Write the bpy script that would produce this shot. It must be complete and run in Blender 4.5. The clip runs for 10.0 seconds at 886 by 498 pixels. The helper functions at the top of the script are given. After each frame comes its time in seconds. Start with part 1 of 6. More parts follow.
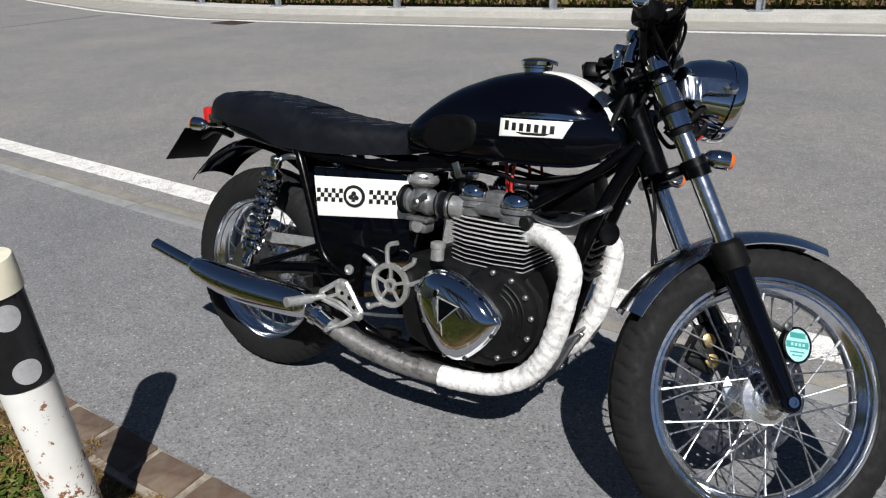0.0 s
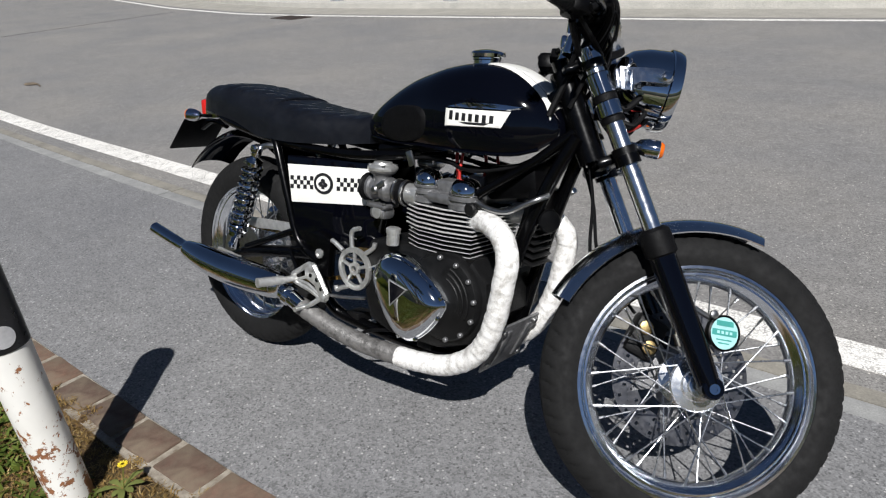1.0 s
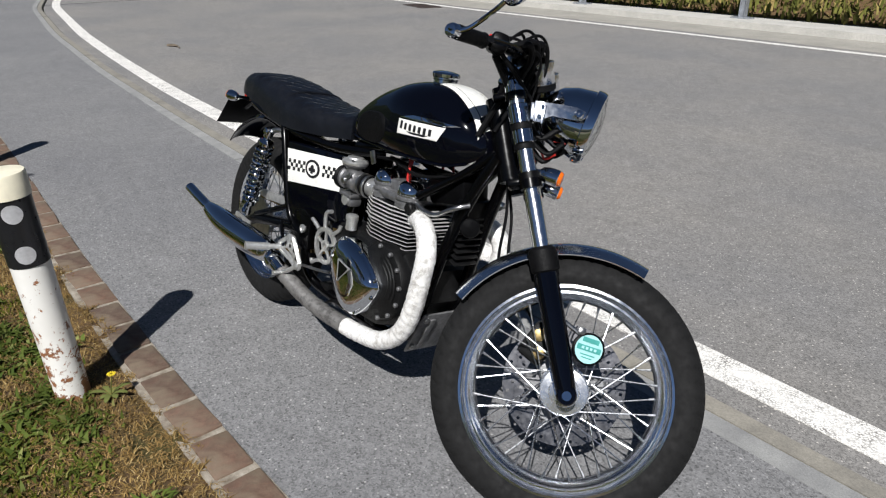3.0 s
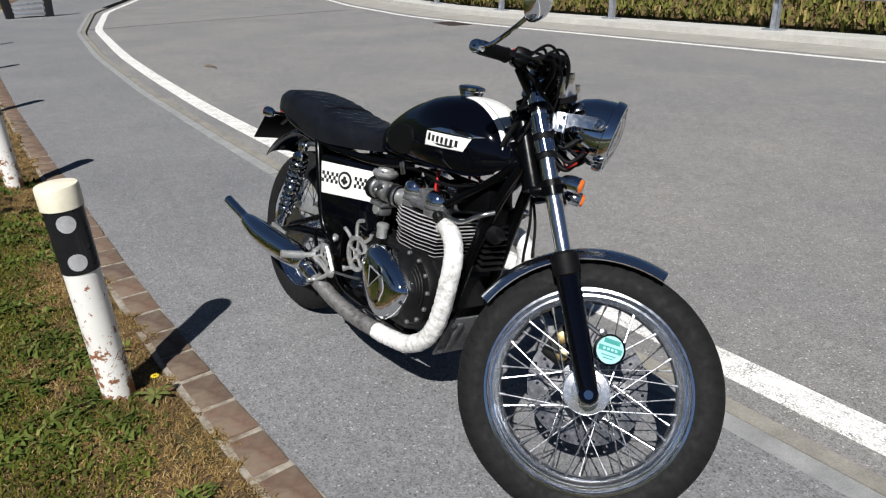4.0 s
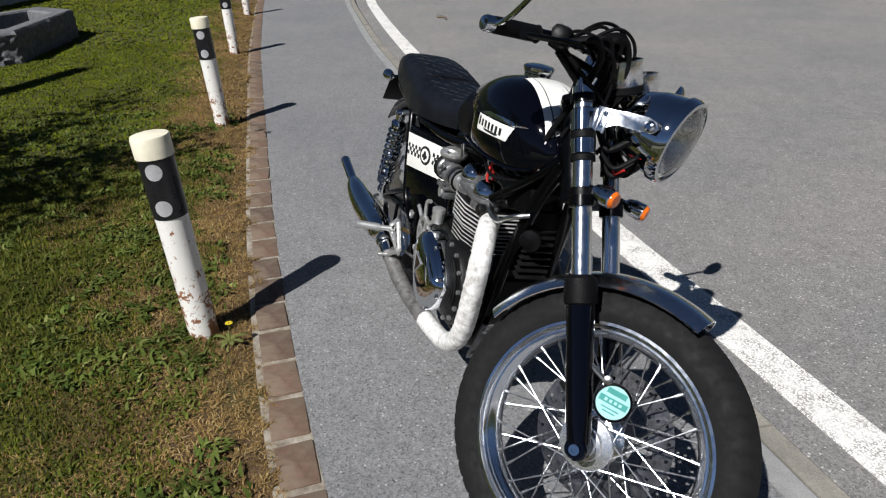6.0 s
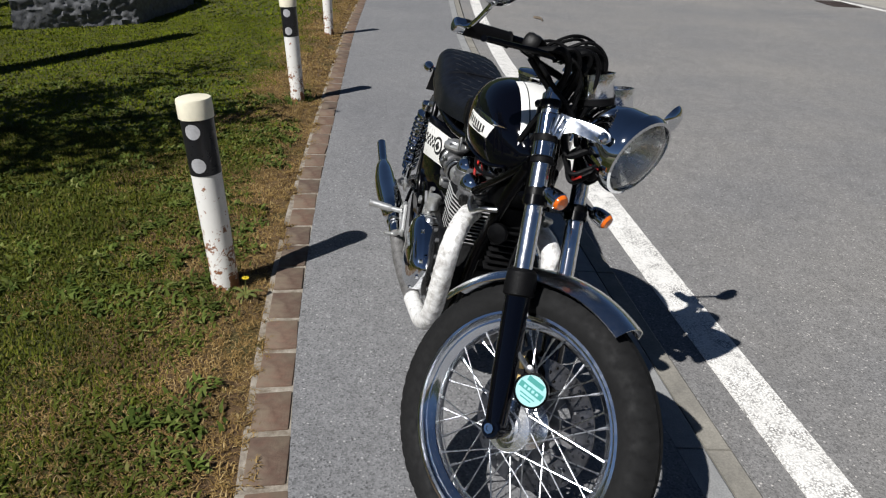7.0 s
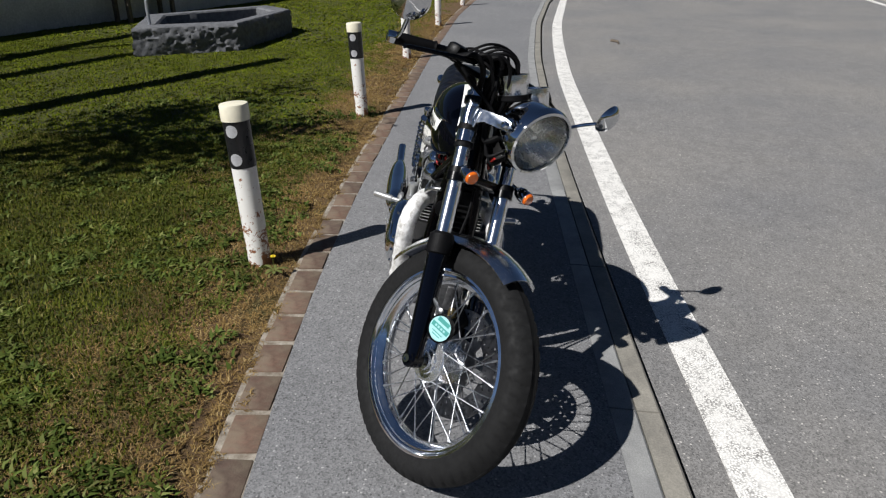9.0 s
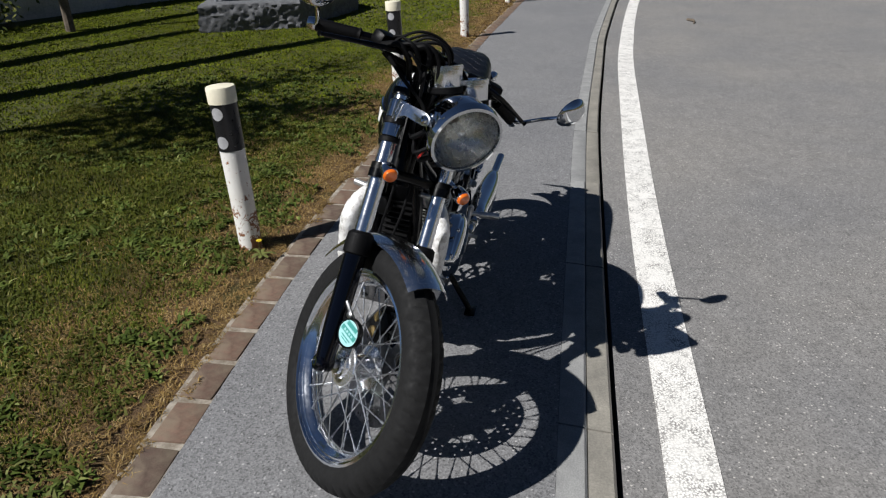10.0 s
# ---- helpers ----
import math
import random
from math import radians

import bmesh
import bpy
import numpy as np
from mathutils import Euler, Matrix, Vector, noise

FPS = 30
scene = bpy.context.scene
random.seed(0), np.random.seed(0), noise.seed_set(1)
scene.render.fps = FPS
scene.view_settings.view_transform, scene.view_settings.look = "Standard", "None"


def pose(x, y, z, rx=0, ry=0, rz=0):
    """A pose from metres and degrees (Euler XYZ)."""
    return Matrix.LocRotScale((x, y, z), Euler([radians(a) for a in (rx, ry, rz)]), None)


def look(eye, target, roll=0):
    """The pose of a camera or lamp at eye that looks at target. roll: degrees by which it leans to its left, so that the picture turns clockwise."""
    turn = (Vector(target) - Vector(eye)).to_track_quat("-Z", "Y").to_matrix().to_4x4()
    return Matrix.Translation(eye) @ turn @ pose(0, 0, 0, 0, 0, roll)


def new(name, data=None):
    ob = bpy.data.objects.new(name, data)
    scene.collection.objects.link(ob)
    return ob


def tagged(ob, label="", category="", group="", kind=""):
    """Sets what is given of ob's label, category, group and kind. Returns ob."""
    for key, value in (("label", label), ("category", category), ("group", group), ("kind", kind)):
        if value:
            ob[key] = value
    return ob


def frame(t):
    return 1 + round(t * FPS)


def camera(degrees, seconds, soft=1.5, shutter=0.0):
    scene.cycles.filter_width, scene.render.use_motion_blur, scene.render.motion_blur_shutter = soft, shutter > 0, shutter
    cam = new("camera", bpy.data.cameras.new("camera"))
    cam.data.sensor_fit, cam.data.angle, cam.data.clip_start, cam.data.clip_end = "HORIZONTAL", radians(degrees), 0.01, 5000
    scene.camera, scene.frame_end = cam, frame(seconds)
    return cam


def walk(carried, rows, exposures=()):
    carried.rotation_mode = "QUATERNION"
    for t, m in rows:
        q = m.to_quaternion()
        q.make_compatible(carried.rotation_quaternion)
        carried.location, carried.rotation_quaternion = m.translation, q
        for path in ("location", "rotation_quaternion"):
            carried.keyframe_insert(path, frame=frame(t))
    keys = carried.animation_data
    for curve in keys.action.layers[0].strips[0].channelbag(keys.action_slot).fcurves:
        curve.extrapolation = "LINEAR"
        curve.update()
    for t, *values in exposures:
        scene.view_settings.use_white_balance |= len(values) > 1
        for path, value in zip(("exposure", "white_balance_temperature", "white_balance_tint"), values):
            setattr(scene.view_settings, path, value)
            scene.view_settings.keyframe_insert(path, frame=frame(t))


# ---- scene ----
cam = camera(65.0, 10.0, soft=1.2)
PATH = [
    (0, (0.093, 0.184, 1.244), (-1.094, 1.58, 0.442), -2.6),
    (0.5, (0.245, 0.236, 1.253), (-1.021, 1.566, 0.459), -2.7),
    (1, (0.346, 0.318, 1.24), (-0.974, 1.582, 0.429), -4.1),
    (1.5, (0.41, 0.478, 1.285), (-0.919, 1.682, 0.399), -1.4),
    (2, (0.537, 0.533, 1.31), (-0.916, 1.626, 0.478), -1.0),
    (2.5, (0.708, 0.551, 1.319), (-0.796, 1.58, 0.494), 0.2),
    (4, (0.884, 0.505, 1.333), (-0.7, 1.446, 0.556), -0.9),
    (4.5, (0.921, 0.586, 1.322), (-0.705, 1.39, 0.481), -1.4),
    (5, (0.846, 0.707, 1.331), (-0.77, 1.534, 0.491), -1.6),
    (5.5, (0.812, 0.818, 1.349), (-0.833, 1.551, 0.479), -2.7),
    (6, (0.879, 1.084, 1.343), (-0.895, 1.37, 0.464), -1.9),
    (6.2, (0.909, 1.142, 1.352), (-0.874, 1.417, 0.489), -0.4),
    (7.3, (1.093, 1.424, 1.376), (-0.706, 1.393, 0.504), 2.4),
    (7.5, (1.15, 1.461, 1.383), (-0.668, 1.434, 0.549), 2.3),
    (8, (1.311, 1.493, 1.362), (-0.483, 1.439, 0.481), 1.1),
    (8.5, (1.381, 1.56, 1.388), (-0.436, 1.506, 0.552), 0.4),
    (9, (1.391, 1.801, 1.395), (-0.411, 1.548, 0.565), 0.3),
    (9.5, (1.301, 1.982, 1.398), (-0.476, 1.583, 0.572), -0.1),
    (10, (1.181, 2.198, 1.405), (-0.544, 1.711, 0.518), -0.5),
]
walk(cam, [(t, look(eye, target, roll)) for t, eye, target, roll in PATH], [(0.0, 0.34), (2.5, 0.33), (4.2, 0.42), (6.5, 0.28), (10.0, 0.23)])

# ---- daylight ----
SUN_EL, SUN_AZ = radians(47.0), radians(134.5)
world = bpy.data.worlds.new("sky")
scene.world = world
world.use_nodes = True
sky = world.node_tree.nodes.new("ShaderNodeTexSky")
sky.sky_type, sky.sun_disc = "NISHITA", False
sky.sun_elevation, sky.sun_rotation = SUN_EL, SUN_AZ
sky.altitude, sky.air_density, sky.dust_density, sky.ozone_density = 1500, 0.7, 0.0, 3.0
back = world.node_tree.nodes["Background"]
back.inputs["Strength"].default_value = 0.036
world.node_tree.links.new(sky.outputs[0], back.inputs[0])
sun = new("sun", bpy.data.lights.new("sun", "SUN"))
sun.data.energy, sun.data.angle, sun.data.color = 5.0, radians(0.53), (1.0, 0.99, 0.975)
way = Vector((math.sin(SUN_AZ) * math.cos(SUN_EL), math.cos(SUN_AZ) * math.cos(SUN_EL), math.sin(SUN_EL)))
sun.matrix_world = look(way * 30, (0, 0, 0))

# ---- materials ----
class Nodes:
    """A small writer of node materials."""

    def __init__(self, name):
        self.m = bpy.data.materials.new(name)
        self.m.use_nodes = True
        self.t = self.m.node_tree
        self.b = self.t.nodes["Principled BSDF"]

    def add(self, kind, **values):
        n = self.t.nodes.new(kind)
        for k, v in values.items():
            n.inputs[k.replace("_", " ")].default_value = v
        return n

    def link(self, a, b):
        self.t.links.new(a, b)

    def coords(self, out="Object"):
        return self.t.nodes.new("ShaderNodeTexCoord").outputs[out]

    def noise(self, scale, detail=4.0, rough=0.55, vec=None):
        n = self.add("ShaderNodeTexNoise", Scale=scale, Detail=detail, Roughness=rough)
        self.link(vec or self.coords(), n.inputs["Vector"])
        return n.outputs["Fac"]

    def cells(self, scale, out="Color", vec=None, feature="F1"):
        n = self.add("ShaderNodeTexVoronoi", Scale=scale)
        n.feature = feature
        self.link(vec or self.coords(), n.inputs["Vector"])
        return n.outputs[out]

    def ramp(self, fac, *stops):
        n = self.t.nodes.new("ShaderNodeValToRGB")
        e = n.color_ramp.elements
        while len(e) < len(stops):
            e.new(0.5)
        for i, (p, c) in enumerate(stops):
            e[i].position = p
            e[i].color = (*c, 1) if isinstance(c, tuple) else (c, c, c, 1)
        self.link(fac, n.inputs[0])
        return n.outputs[0]

    def mix(self, fac, a, b, mode="MIX"):
        n = self.t.nodes.new("ShaderNodeMix")
        n.data_type, n.blend_type = "RGBA", mode
        for sock, v in ((n.inputs["Factor"], fac), (n.inputs["A"], a), (n.inputs["B"], b)):
            if isinstance(v, bpy.types.NodeSocket):
                self.link(v, sock)
            elif isinstance(v, tuple):
                sock.default_value = (*v, 1)
            else:
                sock.default_value = v
        return n.outputs["Result"]

    def bump(self, height, strength=0.3, distance=0.002, normal=None):
        n = self.add("ShaderNodeBump", Strength=strength, Distance=distance)
        self.link(height, n.inputs["Height"])
        if normal:
            self.link(normal, n.inputs["Normal"])
        return n.outputs[0]

    def set(self, **values):
        for k, v in values.items():
            s = self.b.inputs[k.replace("_", " ")]
            if isinstance(v, bpy.types.NodeSocket):
                self.link(v, s)
            elif isinstance(v, tuple):
                s.default_value = (*v, 1)
            else:
                s.default_value = v
        return self.m


def plain(name, colour, rough=0.5, metal=0.0, vary=0.25, scale=30.0, bump=0.0, bscale=200.0, coat=0.0, spec=0.5):
    """A surface with soft mottling of its colour, its gloss and, where asked, its relief."""
    w = Nodes(name)
    f = w.noise(scale)
    dark = tuple(c * (1 - vary) for c in colour)
    light = tuple(min(1, c * (1 + vary)) for c in colour)
    w.set(Base_Color=w.mix(w.ramp(f, (0.3, 0.0), (0.7, 1.0)), dark, light), Metallic=metal)
    w.set(Roughness=w.ramp(w.noise(scale * 3.1), (0.3, max(0.02, rough * 0.8)), (0.7, min(1, rough * 1.2))))
    w.set(Specular_IOR_Level=spec)
    if bump:
        w.set(Normal=w.bump(w.noise(bscale), bump))
    if coat:
        w.set(Coat_Weight=coat, Coat_Roughness=0.03)
    return w.m


def asphalt_mat(name, base, stones, warm):
    """Rolled asphalt: grains in a bitumen bed, scattered pale and dark stones, dust and traffic wear."""
    w = Nodes(name)

    def pick(scale):
        sep = w.t.nodes.new("ShaderNodeSeparateColor")
        w.link(w.cells(scale, "Color"), sep.inputs[0])
        return sep.outputs

    grain = pick(190)
    chips = w.ramp(grain[0], (0.0, tuple(c * 0.62 for c in base)), (0.45, base), (0.9, tuple(c * 1.18 for c in base)), (1.0, tuple(c * 1.4 for c in base)))
    coarse = pick(105)
    pale = w.ramp(coarse[1], (0.935, 0.0), (0.95, 0.85))
    dark = w.ramp(coarse[2], (0.945, 0.0), (0.955, 0.75))
    near = w.ramp(w.cells(105, "Distance"), (0.3, 1.0), (0.42, 0.0))
    col = w.mix(w.mix(1.0, pale, near, "MULTIPLY"), chips, stones)
    col = w.mix(w.mix(1.0, dark, near, "MULTIPLY"), col, tuple(c * 0.3 for c in base))
    fine = w.mix(w.ramp(w.noise(900, 2), (0.35, 0.0), (0.65, 1.0)), (0.86, 0.86, 0.86), (1.13, 1.13, 1.13))
    col = w.mix(1.0, col, fine, "MULTIPLY")
    patch = w.ramp(w.noise(0.7, 5), (0.3, (0.86, 0.86, 0.88)), (0.7, warm))
    col = w.mix(1.0, col, patch, "MULTIPLY")
    blot = w.ramp(w.noise(9, 5, 0.65), (0.25, 0.87), (0.6, 1.05))
    col = w.mix(1.0, col, blot, "MULTIPLY")
    clump = w.ramp(w.noise(42, 4, 0.6), (0.3, 0.88), (0.7, 1.1))
    col = w.mix(1.0, col, clump, "MULTIPLY")
    n1 = w.bump(w.cells(190, "Distance"), 0.4, 0.0014)
    w.set(Base_Color=col, Roughness=w.ramp(w.noise(60), (0.3, 0.72), (0.7, 0.92)), Normal=w.bump(w.noise(120, 4), 0.3, 0.003, n1))
    return w.m


M = {}
M["road"] = asphalt_mat("road asphalt", (0.2, 0.197, 0.193), (0.55, 0.53, 0.5), (1.12, 1.08, 1.03))
M["pavement"] = asphalt_mat("pavement asphalt", (0.182, 0.182, 0.184), (0.43, 0.42, 0.41), (1.08, 1.07, 1.06))
M["chrome"] = plain("chrome", (0.66, 0.68, 0.71), 0.04, 1.0, 0.06, 12)
M["rim chrome"] = plain("rim chrome", (0.8, 0.83, 0.88), 0.14, 1.0, 0.1, 25)
M["bright"] = plain("bright plated steel", (0.84, 0.86, 0.89), 0.17, 1.0, 0.08, 25)
M["cup"] = plain("satin plated cup", (0.75, 0.77, 0.81), 0.2, 1.0, 0.12, 30)
M["hub"] = plain("polished hub", (0.8, 0.81, 0.83), 0.24, 0.9, 0.1, 40)
M["steel"] = plain("dull steel", (0.42, 0.42, 0.42), 0.34, 1.0, 0.25, 60)
M["disc"] = plain("brake disc steel", (0.14, 0.14, 0.15), 0.32, 1.0, 0.3, 40)
M["spoke"] = plain("spoke steel", (0.5, 0.51, 0.53), 0.3, 1.0, 0.15, 60)
M["alloy"] = plain("cast aluminium", (0.6, 0.6, 0.59), 0.4, 0.8, 0.16, 70, 0.15, 300)
M["alloy dark"] = plain("grey cast aluminium", (0.21, 0.21, 0.215), 0.42, 0.7, 0.25, 60, 0.2, 300)
M["gloss black"] = plain("black gloss paint", (0.0012, 0.0014, 0.003), 0.06, 0.0, 0.15, 5, spec=0.42)
M["frame black"] = plain("black frame enamel", (0.0012, 0.0012, 0.0015), 0.22, 0.0, 0.3, 20, spec=0.2)
M["engine black"] = plain("black crackle engine paint", (0.0055, 0.0055, 0.0058), 0.45, 0.0, 0.4, 40, 0.35, 500, spec=0.2)
M["plastic"] = plain("black plastic", (0.0015, 0.0015, 0.0018), 0.4, 0.0, 0.3, 40, 0.15, 400, spec=0.13)
M["rubber"] = plain("black rubber", (0.0025, 0.0025, 0.003), 0.6, 0.0, 0.35, 60, 0.25, 500, spec=0.13)
M["white"] = plain("white decal", (0.8, 0.79, 0.75), 0.3, 0.0, 0.05, 14, coat=0.3)
M["ink"] = plain("black decal print", (0.012, 0.012, 0.014), 0.35)
M["tyre"] = plain("tyre rubber", (0.009, 0.009, 0.0092), 0.78, 0.0, 0.15, 18, 0.25, 350, spec=0.2)
M["red"] = plain("red lamp plastic", (0.5, 0.015, 0.012), 0.18, 0.0, 0.15, 30, coat=0.6)
M["red wire"] = plain("red cable sheath", (0.42, 0.02, 0.015), 0.4)
M["amber"] = plain("amber lamp plastic", (0.62, 0.12, 0.008), 0.16, 0.0, 0.15, 40, coat=0.6)
M["gold"] = plain("chain steel, oily", (0.3, 0.22, 0.1), 0.45, 1.0, 0.4, 150)
M["dial"] = plain("dark dial face", (0.02, 0.02, 0.022), 0.3)


def wrap_mat(name, light, dark):
    """Glass-fibre heat wrap: overlapping bands of cloth."""
    w = Nodes(name)
    f = w.noise(44, 6, 0.75)
    col = w.mix(w.ramp(f, (0.36, 0.0), (0.54, 1.0)), dark, light)
    weave = w.add("ShaderNodeTexWave", Scale=170.0, Distortion=3.0)
    w.link(w.coords(), weave.inputs["Vector"])
    n1 = w.bump(weave.outputs["Fac"], 0.25, 0.001)
    w.set(Base_Color=col, Roughness=0.45, Metallic=0.25, Normal=w.bump(w.noise(90, 4, 0.65), 0.5, 0.003, n1))
    return w.m


M["wrap"] = wrap_mat("silver heat wrap", (0.93, 0.92, 0.9), (0.54, 0.52, 0.49))
M["fin edge"] = plain("bright machined fin edge", (0.5, 0.5, 0.49), 0.4, 0.35, 0.2, 80)
# the rear pipe's wrap is a darker grey than the header's
M["wrap dark"] = wrap_mat("darker grey heat wrap", (0.17, 0.165, 0.16), (0.07, 0.067, 0.065))


def leather_mat():
    w = Nodes("black seat vinyl")
    n1 = w.bump(w.cells(420, "Distance"), 0.25, 0.0008)
    w.set(Base_Color=w.ramp(w.noise(14), (0.3, (0.0035, 0.004, 0.006)), (0.7, (0.007, 0.008, 0.011))), Roughness=w.ramp(w.noise(40), (0.3, 0.34), (0.7, 0.48)), Specular_IOR_Level=0.3, Normal=n1)
    return w.m


M["leather"] = leather_mat()


def lens_mat():
    w = Nodes("headlight glass")
    w.set(Base_Color=(0.95, 0.97, 0.97), Roughness=0.02, Transmission_Weight=1.0, IOR=1.45)
    wave = w.add("ShaderNodeTexWave", Scale=24.0)
    w.link(w.coords(), wave.inputs["Vector"])
    w.set(Normal=w.bump(wave.outputs["Fac"], 0.06, 0.002))
    return w.m


M["glass"] = lens_mat()
M["mirror"] = plain("mirror glass", (0.86, 0.87, 0.88), 0.02, 1.0, 0.02)
M["reflector"] = plain("headlight reflector", (0.5, 0.5, 0.48), 0.28, 1.0, 0.05)


def brick_mat():
    w = Nodes("worn clinker brick")
    info = w.t.nodes.new("ShaderNodeObjectInfo")
    tint = w.ramp(info.outputs["Random"], (0.0, (0.088, 0.056, 0.042)), (0.5, (0.135, 0.076, 0.052)), (1.0, (0.16, 0.1, 0.072)))
    col = w.mix(1.0, tint, w.ramp(w.noise(35, 6, 0.7), (0.25, 0.6), (0.75, 1.3)), "MULTIPLY")
    dust = w.ramp(w.noise(11, 5, 0.65), (0.38, 0.0), (0.64, 0.75))
    col = w.mix(dust, col, (0.17, 0.135, 0.095))
    w.set(Base_Color=col, Roughness=0.88, Normal=w.bump(w.noise(130, 5, 0.7), 0.5, 0.003))
    return w.m


M["brick"] = brick_mat()


def soil_mat():
    w = Nodes("turf and dry soil")
    f = w.noise(2.3, 7, 0.65)
    earth = w.mix(w.ramp(w.noise(45, 6, 0.7), (0.3, 0.0), (0.7, 1.0)), (0.06, 0.034, 0.013), (0.17, 0.1, 0.044))
    moss = w.mix(w.ramp(w.noise(60, 6, 0.7), (0.3, 0.0), (0.7, 1.0)), (0.03, 0.034, 0.003), (0.075, 0.08, 0.008))
    vc = w.t.nodes.new("ShaderNodeVertexColor")
    vc.layer_name = "turf"
    amount = w.mix(0.5, w.ramp(f, (0.35, 0.0), (0.65, 1.0)), vc.outputs["Color"])
    w.set(Base_Color=w.mix(w.ramp(amount, (0.3, 0.0), (0.6, 1.0)), earth, moss), Roughness=0.95, Normal=w.bump(w.noise(170, 6, 0.75), 0.8, 0.012))
    return w.m


M["soil"] = soil_mat()


def leaf_mat(name, lo, hi, dry, upright=0.3):
    w = Nodes(name)
    geo = w.t.nodes.new("ShaderNodeNewGeometry")
    # blades stand close: their light is that of the sward, not of single faces
    soft = w.t.nodes.new("ShaderNodeMix")
    soft.data_type = "VECTOR"
    soft.inputs[0].default_value = upright
    w.link(geo.outputs["Normal"], soft.inputs[4])
    soft.inputs[5].default_value = (0, 0, 1)
    col = w.ramp(geo.outputs["Random Per Island"], (0.0, lo), (0.5, hi), (0.78, hi), (1.0, dry))
    w.set(Base_Color=w.mix(1.0, col, w.ramp(w.noise(3, 4), (0.3, 0.62), (0.7, 1.35)), "MULTIPLY"), Roughness=0.7, Specular_IOR_Level=0.08, Normal=soft.outputs[1])
    return w.m


M["grass"] = leaf_mat("grass blades", (0.033, 0.045, 0.004), (0.077, 0.088, 0.008), (0.17, 0.13, 0.04))
M["green grass"] = leaf_mat("green grass blades", (0.05, 0.073, 0.002), (0.09, 0.112, 0.004), (0.14, 0.13, 0.014), 0.45)
M["dry grass"] = leaf_mat("dry grass", (0.12, 0.072, 0.024), (0.23, 0.15, 0.056), (0.36, 0.27, 0.13))
M["weed"] = leaf_mat("weed leaves", (0.03, 0.042, 0.006), (0.07, 0.085, 0.014), (0.16, 0.15, 0.05))
M["rosette"] = leaf_mat("rosette leaves", (0.03, 0.05, 0.008), (0.075, 0.1, 0.02), (0.17, 0.18, 0.06), 0.25)
M["bush"] = leaf_mat("bank plants", (0.05, 0.06, 0.012), (0.12, 0.12, 0.03), (0.28, 0.2, 0.08))
M["bark"] = plain("bark", (0.12, 0.095, 0.07), 0.9, 0, 0.4, 20, 0.8, 60)
M["yellow"] = plain("yellow petals", (0.8, 0.6, 0.03), 0.6)


def paint_line_mat():
    w = Nodes("worn road paint")
    pits = w.ramp(w.cells(150, "Distance"), (0.42, 0.0), (0.62, 1.0))
    worn = w.ramp(w.noise(16, 6, 0.7), (0.42, 0.2), (0.64, 1.0))
    hole = w.mix(1.0, pits, worn, "MULTIPLY")
    white = w.ramp(w.noise(5, 5), (0.3, (0.74, 0.72, 0.68)), (0.7, (0.83, 0.81, 0.77)))
    w.set(Base_Color=w.mix(hole, white, (0.2, 0.19, 0.18)), Roughness=0.75, Normal=w.bump(w.cells(260, "Distance"), 0.4, 0.001))
    return w.m


M["line"] = paint_line_mat()


def concrete_mat(name, a, b, scale=8):
    w = Nodes(name)
    col = w.mix(w.ramp(w.noise(scale, 7, 0.65), (0.3, 0.0), (0.7, 1.0)), a, b)
    col = w.mix(1.0, col, w.ramp(w.noise(scale * 25, 3), (0.3, 0.82), (0.7, 1.12)), "MULTIPLY")
    w.set(Base_Color=col, Roughness=0.85, Normal=w.bump(w.noise(scale * 18, 5, 0.7), 0.35, 0.004))
    return w.m


M["kerb"] = concrete_mat("kerb stone", (0.2, 0.2, 0.2), (0.32, 0.32, 0.31))
M["kerb dark"] = concrete_mat("dark gutter stone", (0.17, 0.16, 0.14), (0.29, 0.27, 0.23), 6)
M["concrete"] = concrete_mat("pale concrete", (0.4, 0.39, 0.36), (0.54, 0.52, 0.48), 3)
M["wall"] = concrete_mat("stained plaster wall", (0.42, 0.41, 0.39), (0.66, 0.645, 0.61), 1.4)
M["gutter"] = concrete_mat("tan gutter", (0.26, 0.25, 0.22), (0.36, 0.34, 0.3), 2)
M["stone"] = concrete_mat("grey hewn gneiss", (0.07, 0.073, 0.08), (0.17, 0.172, 0.18), 16)
M["bracket"] = plain("bright satin bracket", (0.6, 0.63, 0.68), 0.22, 1.0, 0.06, 30)
M["seam"] = plain("bitumen seam", (0.03, 0.03, 0.03), 0.8, 0, 0.3, 30)
M["galv"] = plain("galvanised steel", (0.4, 0.42, 0.45), 0.5, 0.7, 0.2, 14)


